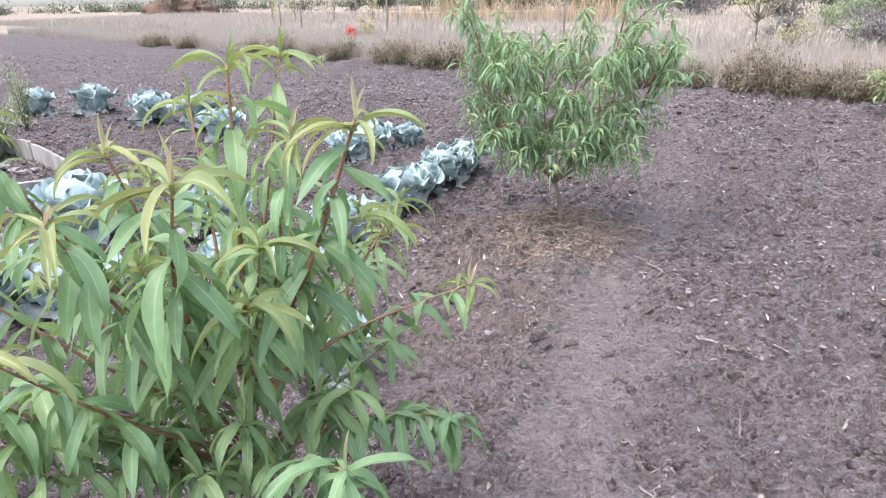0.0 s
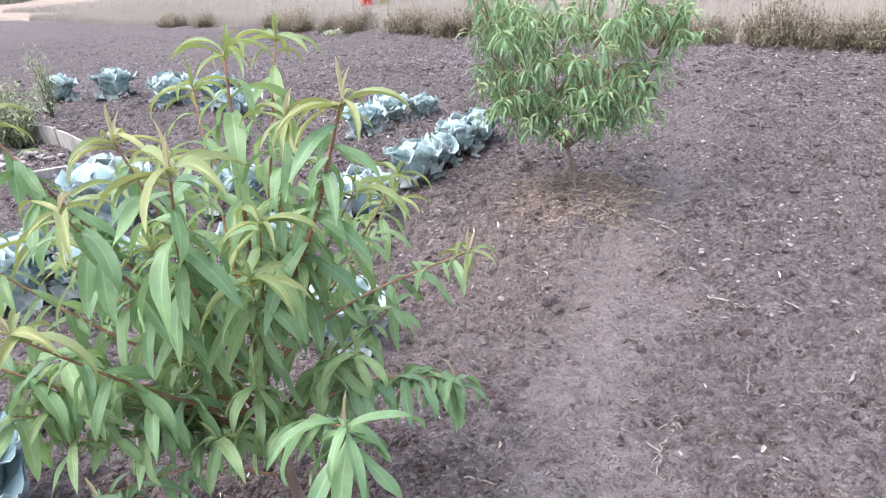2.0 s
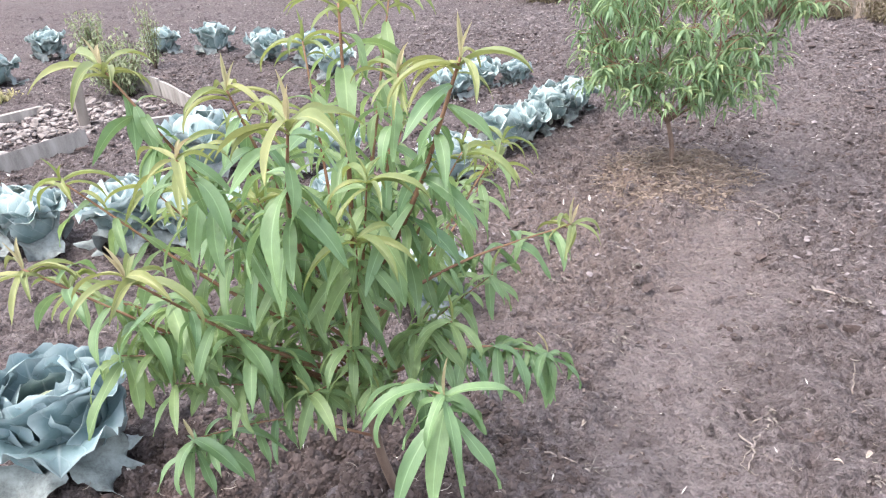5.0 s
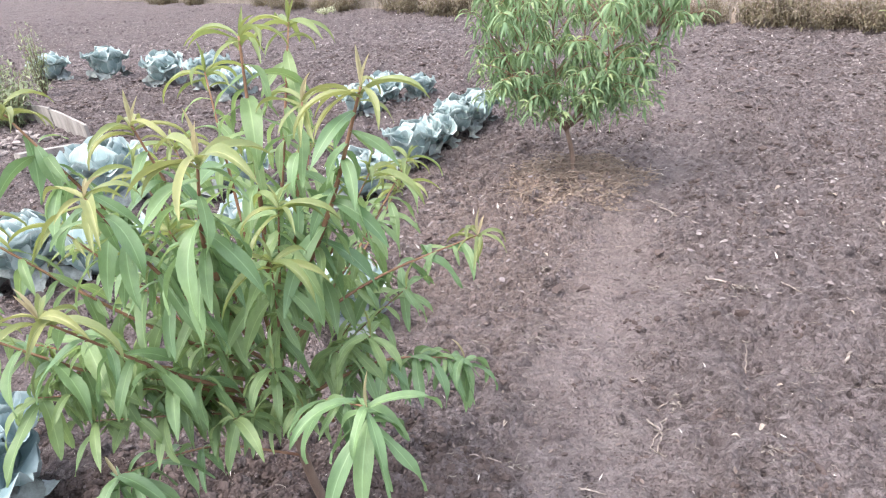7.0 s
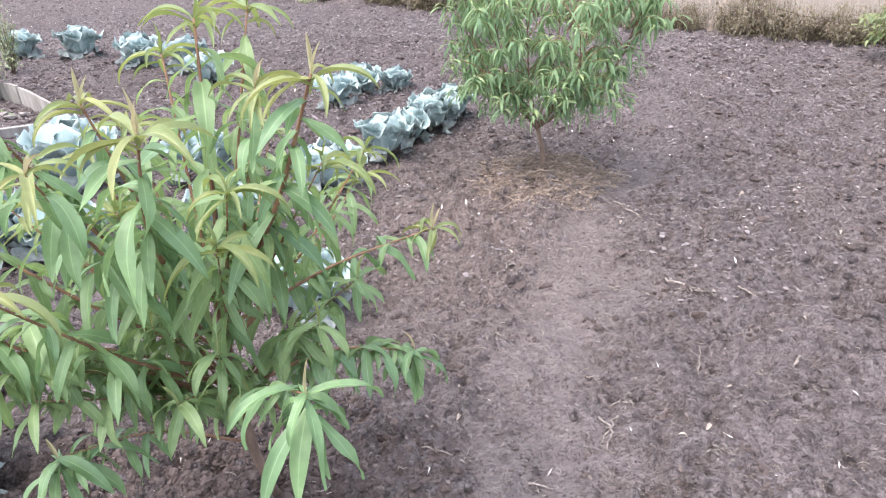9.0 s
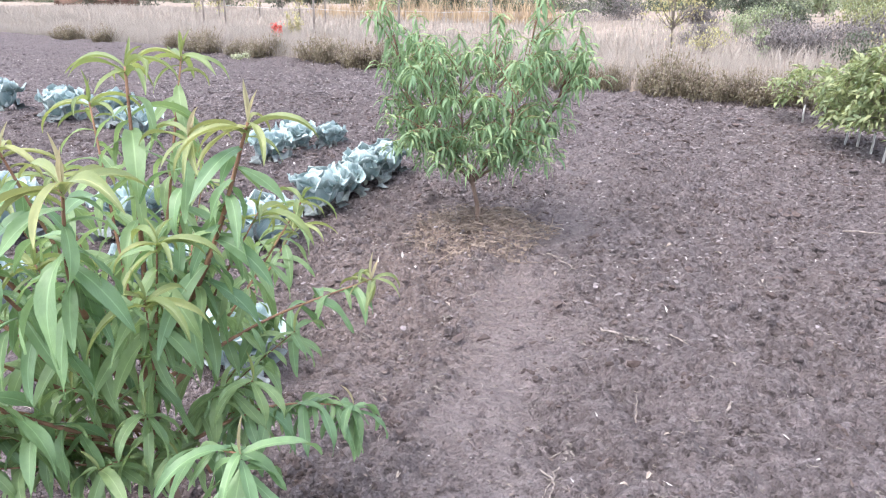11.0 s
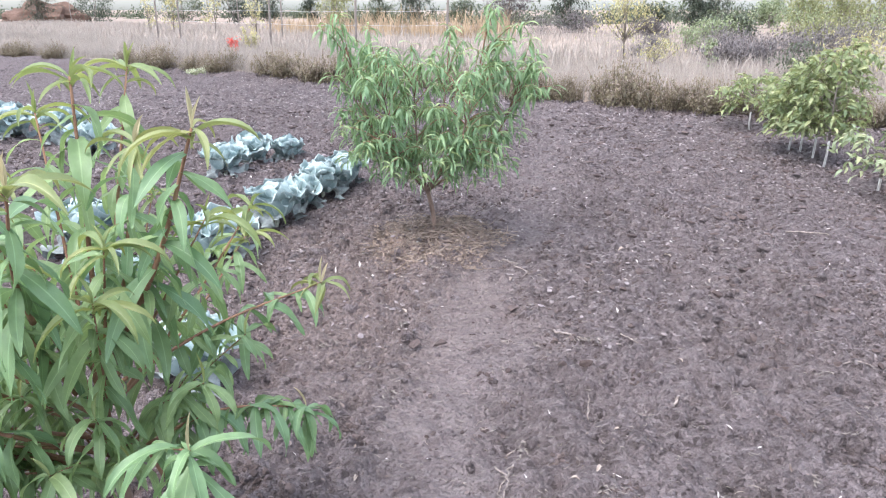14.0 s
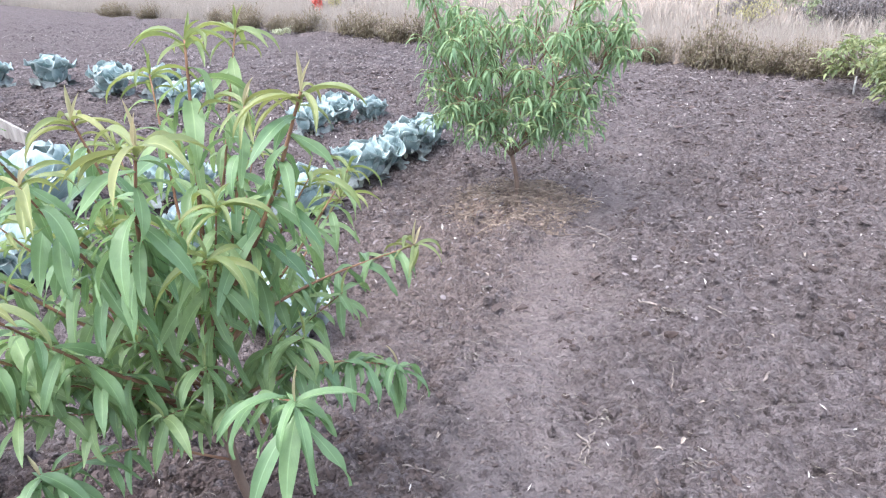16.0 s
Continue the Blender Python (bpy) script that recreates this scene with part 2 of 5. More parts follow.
SHOOT_BARK = bark_material("red_brown_shoot_bark", (0.13, 0.062, 0.042), (0.29, 0.17, 0.105))
TRUNK_BARK = bark_material("young_trunk_bark", (0.085, 0.055, 0.043), (0.21, 0.145, 0.112))
GREY_BARK = bark_material("grey_bark", (0.09, 0.075, 0.065), (0.25, 0.21, 0.18), 12)
LIME = bark_material("whitewashed_bark", (0.22, 0.20, 0.185), (0.56, 0.54, 0.51), 40)
LEAF = leafy("peach_leaf", (0.200, 0.298, 0.136), (0.118, 0.206, 0.098), False, rough=0.45, spec=0.5, through_light=0.30, rib=0.35, glow=(0.26, 0.40, 0.13), amount=0.5)
LEAF_YOUNG = leafy("young_peach_leaf", (0.270, 0.268, 0.100), (0.185, 0.228, 0.092), False, through_light=0.32, rib=0.35, glow=(0.40, 0.42, 0.12), amount=0.5)
LEAF_BUD = leafy("unfolding_leaf", (0.46, 0.37, 0.24), (0.36, 0.34, 0.19), False, glow=(0.48, 0.38, 0.20))
LEAF_MASS = leafy("peach_foliage", (0.262, 0.352, 0.158), (0.150, 0.240, 0.112), True, rough=0.45, spec=0.5, through_light=0.43, rib=0.3, glow=(0.34, 0.44, 0.13), amount=0.5)
LEAF_MASS_YOUNG = leafy("young_peach_foliage", (0.255, 0.270, 0.102), (0.165, 0.225, 0.092), True, glow=(0.40, 0.44, 0.10), amount=0.5)
LEAF_FAR = leafy("peach_tree_foliage", (0.260, 0.350, 0.185), (0.145, 0.240, 0.135), True, rough=0.58, spec=0.3, through_light=0.38, glow=(0.32, 0.42, 0.14), amount=0.5)
LEAF_FAR_YOUNG = leafy("young_tree_foliage", (0.310, 0.365, 0.165), (0.215, 0.300, 0.150), True, through_light=0.36, glow=(0.36, 0.42, 0.13), amount=0.5)
WALNUT = leafy("broad_sapling_leaf", (0.36, 0.375, 0.18), (0.120, 0.175, 0.085), True, glow=(0.48, 0.50, 0.15))
PALE_WALNUT = leafy("pale_sapling_leaf", (0.40, 0.40, 0.22), (0.19, 0.245, 0.145), True)
YELLOW = leafy("autumn_leaf", (0.46, 0.40, 0.20), (0.29, 0.29, 0.15), True, glow=(0.50, 0.42, 0.14))
OLIVE = leafy("olive_tree_leaf", (0.30, 0.29, 0.13), (0.15, 0.165, 0.075), True, rib=0.1, glow=(0.30, 0.30, 0.10))
BUSH = leafy("bush_leaf", (0.135, 0.150, 0.090), (0.050, 0.064, 0.045), True, rib=0.1, glow=(0.14, 0.16, 0.07))
GREYBUSH = leafy("grey_thicket_leaf", (0.225, 0.195, 0.185), (0.095, 0.082, 0.080), True, rib=0.1, glow=(0.20, 0.17, 0.165))
DARKTREE = leafy("dark_tree_leaf", (0.085, 0.100, 0.068), (0.032, 0.042, 0.034), True, rib=0.1, glow=(0.09, 0.11, 0.05))
WEED = leafy("weed_leaf", (0.245, 0.210, 0.130), (0.120, 0.098, 0.066), True, rib=0.1, glow=(0.24, 0.19, 0.10))
WEEDSTEM = plain("weed_stem", (0.085, 0.062, 0.046), (0.22, 0.165, 0.125), 20, 0.9, 0.1, 0.3, 0.003, True)
SEEDHEAD = plain("seed_head", (0.21, 0.165, 0.135), (0.42, 0.35, 0.30), 30, 0.95, 0.05, 0.5, 0.004, True)
PALEBLOOM = leafy("pale_bloom", (0.66, 0.64, 0.50), (0.40, 0.42, 0.26), True, rib=0.1)
GREYGREEN = leafy("grey_green_herb_leaf", (0.36, 0.38, 0.22), (0.17, 0.20, 0.13), True, rib=0.1)
RED = leafy("red_leaf", (0.66, 0.12, 0.09), (0.45, 0.06, 0.05), True, rib=0.1, glow=(0.60, 0.08, 0.06))
CABBAGE = cabbage_material()
CABBAGE_BLUE = cabbage_material("blue_cabbage_leaf", (0.100, 0.165, 0.180), (0.205, 0.285, 0.302), (0.38, 0.44, 0.45))
WITHERED = plain("withered_cabbage_leaf", (0.105, 0.110, 0.108), (0.29, 0.32, 0.31), 18, 0.85, 0.15, 0.5, 0.004)
HEART = leafy("cabbage_heart", (0.46, 0.51, 0.36), (0.36, 0.43, 0.31), False, rib=0.2, through_light=0.1)
CSTEM = plain("cabbage_stalk", (0.34, 0.36, 0.28), (0.55, 0.54, 0.45), 30)
BOARD = bark_material("weathered_board", (0.15, 0.13, 0.12), (0.34, 0.31, 0.285), 14)
POSTWOOD = bark_material("old_post", (0.10, 0.082, 0.074), (0.24, 0.205, 0.18), 10)
HEAP = plain("brown_heap", (0.060, 0.038, 0.030), (0.150, 0.098, 0.076), 1.2, 0.95, 0.1, 0.8, 0.1)
WIRE = plain("wire", (0.25, 0.25, 0.24), (0.4, 0.4, 0.38), 20, 0.5, 0.4)


# ---- mesh helpers ----
class Build:
    """Gathers vertices, faces and leaf coordinates of one mesh."""

    def __init__(self):
        self.v, self.f, self.uv, self.n = [], [], [], 0

    def add(self, verts, faces, uv=None):
        verts = np.asarray(verts, float).reshape(-1, 3)
        self.v.append(verts)
        self.uv.append(np.zeros((len(verts), 2)) if uv is None else np.asarray(uv))
        self.f.extend([tuple(i + self.n for i in f) for f in faces])
        self.n += len(verts)

    def mesh(self, name, mat, smooth=True):
        me = bpy.data.meshes.new(name)
        v, uv = np.concatenate(self.v), np.concatenate(self.uv)
        me.from_pydata(v.tolist(), [], self.f)
        layer = me.uv_layers.new(name="UVMap")
        idx = np.empty(len(me.loops), np.int32)
        me.loops.foreach_get("vertex_index", idx)
        layer.data.foreach_set("uv", uv[idx].astype(np.float32).ravel())
        if smooth:
            me.polygons.foreach_set("use_smooth", np.ones(len(me.polygons), bool))
        me.materials.append(mat)
        me.update()
        return me


def thing(name, at, label, category, group="", turn=0.0, size=1.0):
    ob = new(name)
    ob.empty_display_size = 0.1
    ob.location, ob.rotation_euler, ob.scale = at, (0, 0, turn), (size,) * 3
    return tagged(ob, label, category, group)


def part(name, me, parent, label="", kind=""):
    ob = new(name, me)
    ob.parent = parent
    return tagged(ob, label, kind=kind)


def tube(bd, pts, radii, sides=7):
    """A round tapered stem along points, with a closed tip."""
    pts = [Vector(p) for p in pts]
    verts, faces = [], []
    side = Vector((1, 0.13, 0.07))
    for i, p in enumerate(pts):
        d = (pts[min(i + 1, len(pts) - 1)] - pts[max(i - 1, 0)]).normalized()
        a = (side - d * side.dot(d)).normalized()
        side = a
        c = d.cross(a)
        for k in range(sides):
            w = 2 * math.pi * k / sides
            verts.append(p + (a * math.cos(w) + c * math.sin(w)) * radii[i])
    for i in range(len(pts) - 1):
        for k in range(sides):
            k2 = (k + 1) % sides
            faces.append((i * sides + k, i * sides + k2, (i + 1) * sides + k2, (i + 1) * sides + k))
    faces.append(tuple(range((len(pts) - 1) * sides, len(pts) * sides)))
    faces.append(tuple(reversed(range(sides))))
    bd.add([tuple(v) for v in verts], faces)


def curve(points, n=10):
    """A smooth line through the points (Catmull-Rom)."""
    P = [Vector(p) for p in points]
    P = [P[0] * 2 - P[1]] + P + [P[-1] * 2 - P[-2]]
    out = []
    for i in range(1, len(P) - 2):
        for j in range(n):
            t = j / n
            a, b, c, d = P[i - 1], P[i], P[i + 1], P[i + 2]
            out.append(0.5 * ((2 * b) + (c - a) * t + (2 * a - 5 * b + 4 * c - d) * t * t + (3 * b - a - 3 * c + d) * t ** 3))
    out.append(P[-2])
    return out


def leaf_shape(length, width, rise, droop, fold=0.35, wave=0.05, sway=0.0, segs=7, seed=0, rows=4, power=1.25, twist=0.0):
    """A lance-shaped leaf from the origin along +x: it rises at an angle and bends down; a fold along the midrib, wavy margins."""
    r = random.Random(seed)
    ph = r.random() * 6.28
    verts, uv, faces = [], [], []
    x = z = y = 0.0
    for i in range(segs + 1):
        s = i / segs
        if i:
            sm = (i - 0.5) / segs
            a = radians(rise - droop * sm ** power)
            x += math.cos(a) * length / segs
            z += math.sin(a) * length / segs
            y += sway * length / segs * math.cos(2.2 * sm)
        a = radians(rise - droop * s ** power)
        up = (-math.sin(a), math.cos(a))
        w = width * 0.5 * (math.sin(math.pi * min(1, 0.045 + 0.94 * s) ** 0.85)) ** 0.9
        for j in range(rows + 1):
            q = 2 * j / rows - 1
            h = abs(q) * w * fold + abs(q) ** 2 * wave * width * math.sin(9 * s + ph + (1.5 if q > 0 else 0))
            f = twist * s + 0.12 * math.sin(5 * s + ph)
            across, lift = q * w * math.cos(f) - h * math.sin(f), q * w * math.sin(f) + h * math.cos(f)
            verts.append((x + up[0] * lift, y + across, z + up[1] * lift))
            uv.append((s, 0.5 + q / 2))
    n = rows + 1
    for i in range(segs):
        for j in range(rows):
            faces.append((i * n + j, (i + 1) * n + j, (i + 1) * n + j + 1, i * n + j + 1))
    return np.array(verts), faces, np.array(uv)


def place(shape, at, turn, size=1.0, tilt=0.0, roll=0.0):
    m = Matrix.Translation(at) @ Matrix.Rotation(turn, 4, "Z") @ Matrix.Rotation(tilt, 4, "Y") @ Matrix.Rotation(roll, 4, "X") @ Matrix.Scale(size, 4)
    a = np.array(m)
    return shape[0] @ a[:3, :3].T + a[:3, 3], shape[1], shape[2]


# ---- ground ----
TABLE = np.random.default_rng(3).random((256, 256))


def vn(x, y, s, ox=0.0):
    """Smooth value noise, 0 to 1, s cells to the metre."""
    c, w = math.cos(0.6 + ox), math.sin(0.6 + ox)
    x, y = np.asarray(x, float) * s, np.asarray(y, float) * s
    x, y = c * x - w * y + ox * 3.1, w * x + c * y + ox * 1.7
    i, j = np.floor(x).astype(int), np.floor(y).astype(int)
    u, v = x - i, y - j
    u, v = u * u * (3 - 2 * u), v * v * (3 - 2 * v)
    g = lambda a, b: TABLE[a % 256, b % 256]
    return (g(i, j) * (1 - u) + g(i + 1, j) * u) * (1 - v) + (g(i, j + 1) * (1 - u) + g(i + 1, j + 1) * u) * v


def lumps(x, y, s, seed):
    """Rounded clods of uneven height, s cells to the metre."""
    x, y = np.asarray(x, float) * s, np.asarray(y, float) * s
    x, y = x + 0.35 * vn(x, y, 1.3, seed), y + 0.35 * vn(x, y, 1.3, seed + 2)
    i, j = np.floor(x).astype(int), np.floor(y).astype(int)
    best = np.zeros_like(x)
    for di in (-1, 0, 1):
        for dj in (-1, 0, 1):
            a, b = i + di, j + dj
            px, py = a + TABLE[(a * 7 + seed) % 256, (b * 3) % 256], b + TABLE[(a * 5) % 256, (b * 11 + seed) % 256]
            size = TABLE[(a * 13 + seed) % 256, (b * 17) % 256]
            d = ((x - px) ** 2 + (y - py) ** 2) / (0.25 + 0.45 * size)
            best = np.maximum(best, np.clip(1 - d, 0, 1) ** 0.6 * (0.25 + 0.75 * size ** 2))
    return best


def border(x):
    """y of the edge between the dug soil and the meadow."""
    return 13.3 - 0.76 * x


def path_mask(x, y):
    cx = np.interp(y, [-3, 1.0, 1.7, 2.5, 3.6, 4.8, 6.2, 9.8], [-0.2, -0.15, -0.06, 0.03, 0.2, 0.58, 0.85, 1.5])
    fade = np.interp(y, [4.5, 6.5, 10], [1.0, 0.55, 0.45])
    half = np.interp(y, [0, 4, 10], [0.26, 0.22, 0.17]) * (0.35 + 1.3 * vn(x, y, 2.6, 9))
    side = np.abs(x - cx + 0.10 * (vn(x, y, 5.0, 13) - 0.5) * 2)
    return fade * np.clip(1.45 - side / half, 0, 1) * (0.55 + 0.45 * vn(x, y, 1.4, 15))


TREE_NEAR, TREE_FAR = (-0.76, 1.34), (-0.10, 4.27)


def heights(x, y):
    x, y = np.asarray(x, float), np.asarray(y, float)
    p = path_mask(x, y)
    soil = np.clip((border(x) - y) / 0.5 + 0.5, 0, 1)
    rough = soil * (1 - 0.7 * p)
    h = 0.05 * (vn(x, y, 0.45, 5) - 0.5)
    h = h + rough * (0.06 * (vn(x, y, 4.3, 1) - 0.5) + 0.055 * (vn(x, y, 11, 2) - 0.5) + 0.04 * (vn(x, y, 26, 3) - 0.5)
                     + 0.045 * lumps(x, y, 8, 5) * (0.3 + vn(x, y, 1.6, 8)) + 0.034 * lumps(x, y, 19, 9) * (0.3 + vn(x, y, 2.3, 7)))
    h = h - rough * 0.07 * np.clip(lumps(x, y, 6.5, 21) - 0.38, 0, 1) - rough * 0.05 * np.clip(lumps(x, y, 13, 33) - 0.45, 0, 1)
    h = h - 0.02 * p * soil + 0.008 * p * (vn(x, y, 9, 4) - 0.5)
    d = np.hypot((x + 0.09) / 0.42, (y - 4.22) / 0.46) + 0.35 * (vn(x, y, 4, 23) - 0.5)
    h = h + 0.085 * np.clip((1.12 - d) / 0.5, 0, 1) ** 0.8 * (0.7 + 0.6 * vn(x, y, 7, 31)) * (1 - 0.35 * np.exp(-(d / 0.3) ** 2))
    d = np.hypot(x - TREE_NEAR[0], y - TREE_NEAR[1])
    h = h + 0.04 * np.exp(-(d / 0.35) ** 2)
    return h + (1 - soil) * 0.06


def hz(x, y):
    return float(heights(x, y))


def graded(lo, hi, step, grow, end_lo, end_hi):
    mid = list(np.arange(lo, hi, step))
    a, s = mid[-1], step
    while a < end_hi:
        s *= grow if s < 0.5 else 1.25
        a += s
        mid.append(a)
    a, s, low = lo, step, []
    while a > end_lo:
        s *= grow if s < 0.5 else 1.25
        a -= s
        low.append(a)
    return np.array(low[::-1] + mid)


def build_ground():
    xs = graded(-1.9, 2.1, 0.016, 1.02, -2500, 2500)
    ys = graded(0.8, 4.4, 0.016, 1.015, -600, 4000)
    X, Y = np.meshgrid(xs, ys)
    Z = heights(X, Y)
    nx, ny = len(xs), len(ys)
    v = np.stack([X, Y, Z], -1).reshape(-1, 3)
    i = np.arange(nx * ny).reshape(ny, nx)
    f = np.stack([i[:-1, :-1], i[:-1, 1:], i[1:, 1:], i[1:, :-1]], -1).reshape(-1, 4)
    me = bpy.data.meshes.new("ground")
    me.from_pydata(v.tolist(), [], f.tolist())
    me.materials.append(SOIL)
    me.materials.append(MEADOW)
    c = v[f].mean(1)
    edge = border(c[:, 0]) + 0.3 + 0.5 * (vn(c[:, 0], c[:, 1], 1.1, 6) - 0.5)
    me.polygons.foreach_set("material_index", (c[:, 1] > edge).astype(np.int32))
    me.polygons.foreach_set("use_smooth", np.ones(len(f), bool))
    near = me.attributes.new("trodden", "FLOAT", "POINT")
    near.data.foreach_set("value", path_mask(v[:, 0], v[:, 1]).astype(np.float32))
    d = np.hypot((v[:, 0] + 0.09) / 0.44, (v[:, 1] - 4.20) / 0.50)
    around = 0.45 * np.exp(-((v[:, 0] + 0.5) / 0.7) ** 2 - ((v[:, 1] - 3.5) / 1.3) ** 2)
    mul = me.attributes.new("mulch", "FLOAT", "POINT")
    mul.data.foreach_set("value", np.maximum(np.clip(1.9 - 1.7 * d, 0, 0.8) * (0.5 + vn(v[:, 0], v[:, 1], 7, 19)), around).astype(np.float32))
    darker = me.attributes.new("dark_patch", "FLOAT", "POINT")
    # Ragged ellipse round and left of the near sapling, fading at its rim.
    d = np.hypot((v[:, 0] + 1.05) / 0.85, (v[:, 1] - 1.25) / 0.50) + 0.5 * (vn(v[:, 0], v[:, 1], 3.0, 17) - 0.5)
    darker.data.foreach_set("value", np.clip(2.4 - 2.2 * d, 0, 0.85).astype(np.float32))
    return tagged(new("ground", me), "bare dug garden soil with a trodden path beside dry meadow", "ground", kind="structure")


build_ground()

ICO = bmesh.new()
bmesh.ops.create_icosphere(ICO, subdivisions=1, radius=1)
ICO_V = np.array([v.co[:] for v in ICO.verts])
ICO_F = np.array([[v.index for v in f.verts] for f in ICO.faces])
ICO.free()
ICO = bmesh.new()
bmesh.ops.create_icosphere(ICO, subdivisions=2, radius=1)
BALL_V = np.array([v.co[:] for v in ICO.verts])
BALL_F = np.array([[v.index for v in f.verts] for f in ICO.faces])
ICO.free()


def batch(name, base_v, base_f, mats, at, mat, label, smooth=False, jitter=0.0, category="debris"):
    """Many small pieces of one base form, each with its own matrix, in one mesh."""
    n, k = len(at), len(base_v)
    bv = np.repeat(base_v[None], n, 0)
    if jitter:
        bv = bv * (1 + jitter * (rng.random((n, k, 1)) - 0.5) * 2)
    v = np.einsum("nij,nkj->nki", mats, bv) + at[:, None]
    f = (base_f[None] + (np.arange(n) * k)[:, None, None]).reshape(-1, base_f.shape[1])
    me = bpy.data.meshes.new(name)
    me.from_pydata(v.reshape(-1, 3).tolist(), [], f.tolist())
    if smooth:
        me.polygons.foreach_set("use_smooth", np.ones(len(f), bool))
    me.materials.append(mat)
    return tagged(new(name, me), label, category, kind="stuff")


def turns(n, flat=0.3):
    """Random rotations: any heading, small tilt."""
    a, b = rng.random(n) * 6.283, (rng.random(n) - 0.5) * flat
    m = np.zeros((n, 3, 3))
    ca, sa, cb, sb = np.cos(a), np.sin(a), np.cos(b), np.sin(b)
    m[:, 0, 0], m[:, 0, 1], m[:, 0, 2] = ca * cb, -sa, ca * sb
    m[:, 1, 0], m[:, 1, 1], m[:, 1, 2] = sa * cb, ca, sa * sb
    m[:, 2, 0], m[:, 2, 2] = -sb, cb
    return m


def spread(n, x0, x1, y0, y1):
    """Points on the dug soil, thicker close by."""
    y = y0 + (y1 - y0) * rng.random(n) ** 1.7
    x = x0 + (x1 - x0) * rng.random(n)
    x = np.where(y < 3.5, x * np.clip((y + 0.9) / 4.4, 0.3, 1), x)
    ok = (y < border(x) - 0.1)
    return x[ok], y[ok]


def scatter():
    x, y = spread(32000, -7, 6, 0.75, 11)
    keep = rng.random(len(x)) > 0.60 * path_mask(x, y)
    x, y = x[keep], y[keep]
    n = len(x)
    s = 0.0025 + 0.009 * rng.random(n) ** 3.5 + 0.001 * y
    sc = s[:, None] * (0.6 + 0.7 * rng.random((n, 3))) * np.array([1, 1, 0.7])
    at = np.stack([x, y, heights(x, y) - 0.3 * s], -1)
    batch("soil_clods", ICO_V, ICO_F, turns(n, 1.5) * sc[:, None, :], at, SOIL, "small crumbly brown clods of dug soil", False, 0.42)
    n = 14000
    x, y = -6 + 12 * rng.random(n), 2.5 + 8.5 * rng.random(n) ** 1.3
    ok = (y < border(x) - 0.1) & (rng.random(n) > 0.8 * path_mask(x, y)) & (vn(x, y, 1.8, 14) + 0.4 * rng.random(n) > 0.5)
    x, y = x[ok], y[ok]
    n = len(x)
    s = 0.003 + 0.018 * rng.random(n) ** 3.5 + 0.0006 * y
    sc = s[:, None] * (0.5 + 1.0 * rng.random((n, 3))) * np.array([1.6, 1, 0.6])
    at = np.stack([x, y, heights(x, y) + 0.1 * s], -1)
    batch("dark_crumbs", ICO_V, ICO_F, turns(n) * sc[:, None, :], at, CRUMB, "dark crumbs of dug soil across the field", False, 0.42)
    n = 12000
    x, y = -16 + 22 * rng.random(n), 6 + 14 * rng.random(n)
    ok = (y < border(x) - 0.1) & (vn(x, y, 0.9, 14) + 0.4 * rng.random(n) > 0.45)
    x, y = x[ok], y[ok]
    n = len(x)
    s = 0.008 + 0.020 * rng.random(n) ** 2
    sc = s[:, None] * (0.6 + 0.8 * rng.random((n, 3))) * np.array([1.5, 1, 0.7])
    at = np.stack([x, y, heights(x, y) + 0.1 * s], -1)
    batch("far_clods", ICO_V, ICO_F, turns(n) * sc[:, None, :], at, CLOD, "brown clods across the far side of the plot", True, 0.3)
    n = 4200
    x, y = -2.4 + 4.6 * rng.random(n), 0.9 + 4.4 * rng.random(n) ** 1.4
    ok = (rng.random(n) > 0.75 * path_mask(x, y)) & (vn(x, y, 2.4, 27) + 0.35 * rng.random(n) > 0.5)
    x, y = x[ok], y[ok]
    n = len(x)
    s = 0.008 + 0.022 * rng.random(n) ** 2.5
    sc = s[:, None] * (0.6 + 0.9 * rng.random((n, 3))) * np.array([1.3, 1, 0.8])
    at = np.stack([x, y, heights(x, y) - 0.45 * s], -1)
    batch("soil_lumps", BALL_V, BALL_F, turns(n, 1.0) * sc[:, None, :], at, SOIL, "rounded brown lumps of dug soil half sunk", True, 0.24)
    n = 26000
    x, y = -9 + 15 * rng.random(n), 2.6 + 11 * rng.random(n) ** 1.2
    ok = (y < border(x) - 0.1) & (rng.random(n) > 1.3 * path_mask(x, y)) & (vn(x, y, 2.1, 37) + 0.5 * rng.random(n) > 0.55)
    x, y = x[ok], y[ok]
    n = len(x)
    s = 0.0020 + 0.007 * rng.random(n) ** 3 + 0.0009 * y
    sc = s[:, None] * (0.5 + 1.0 * rng.random((n, 3))) * np.array([1.8, 1, 0.5])
    at = np.stack([x, y, heights(x, y) + 0.2 * s], -1)
    batch("dry_crumbs", ICO_V, ICO_F, turns(n, 0.8) * sc[:, None, :], at, DRYCRUMB, "pale dry crumbs of soil across the field", False, 0.42)
    r, a = rng.random(5200) ** 0.6, rng.random(5200) * 6.283
    x, y = TREE_NEAR[0] - 0.15 + 0.72 * r * np.cos(a), TREE_NEAR[1] - 0.05 + 0.55 * r * np.sin(a)
    n = len(x)
    s = 0.004 + 0.013 * rng.random(n) ** 3
    sc = s[:, None] * (0.5 + 0.9 * rng.random((n, 3)))
    at = np.stack([x, y, heights(x, y) - 0.3 * s], -1)
    batch("loose_clods", BALL_V, BALL_F, turns(n, 2.0) * sc[:, None, :], at, CRUMB, "loose dark soil clods round the sapling's foot", False, 0.28)
    cx, cy = spread(420, -5, 5, 0.9, 8)
    k = 26
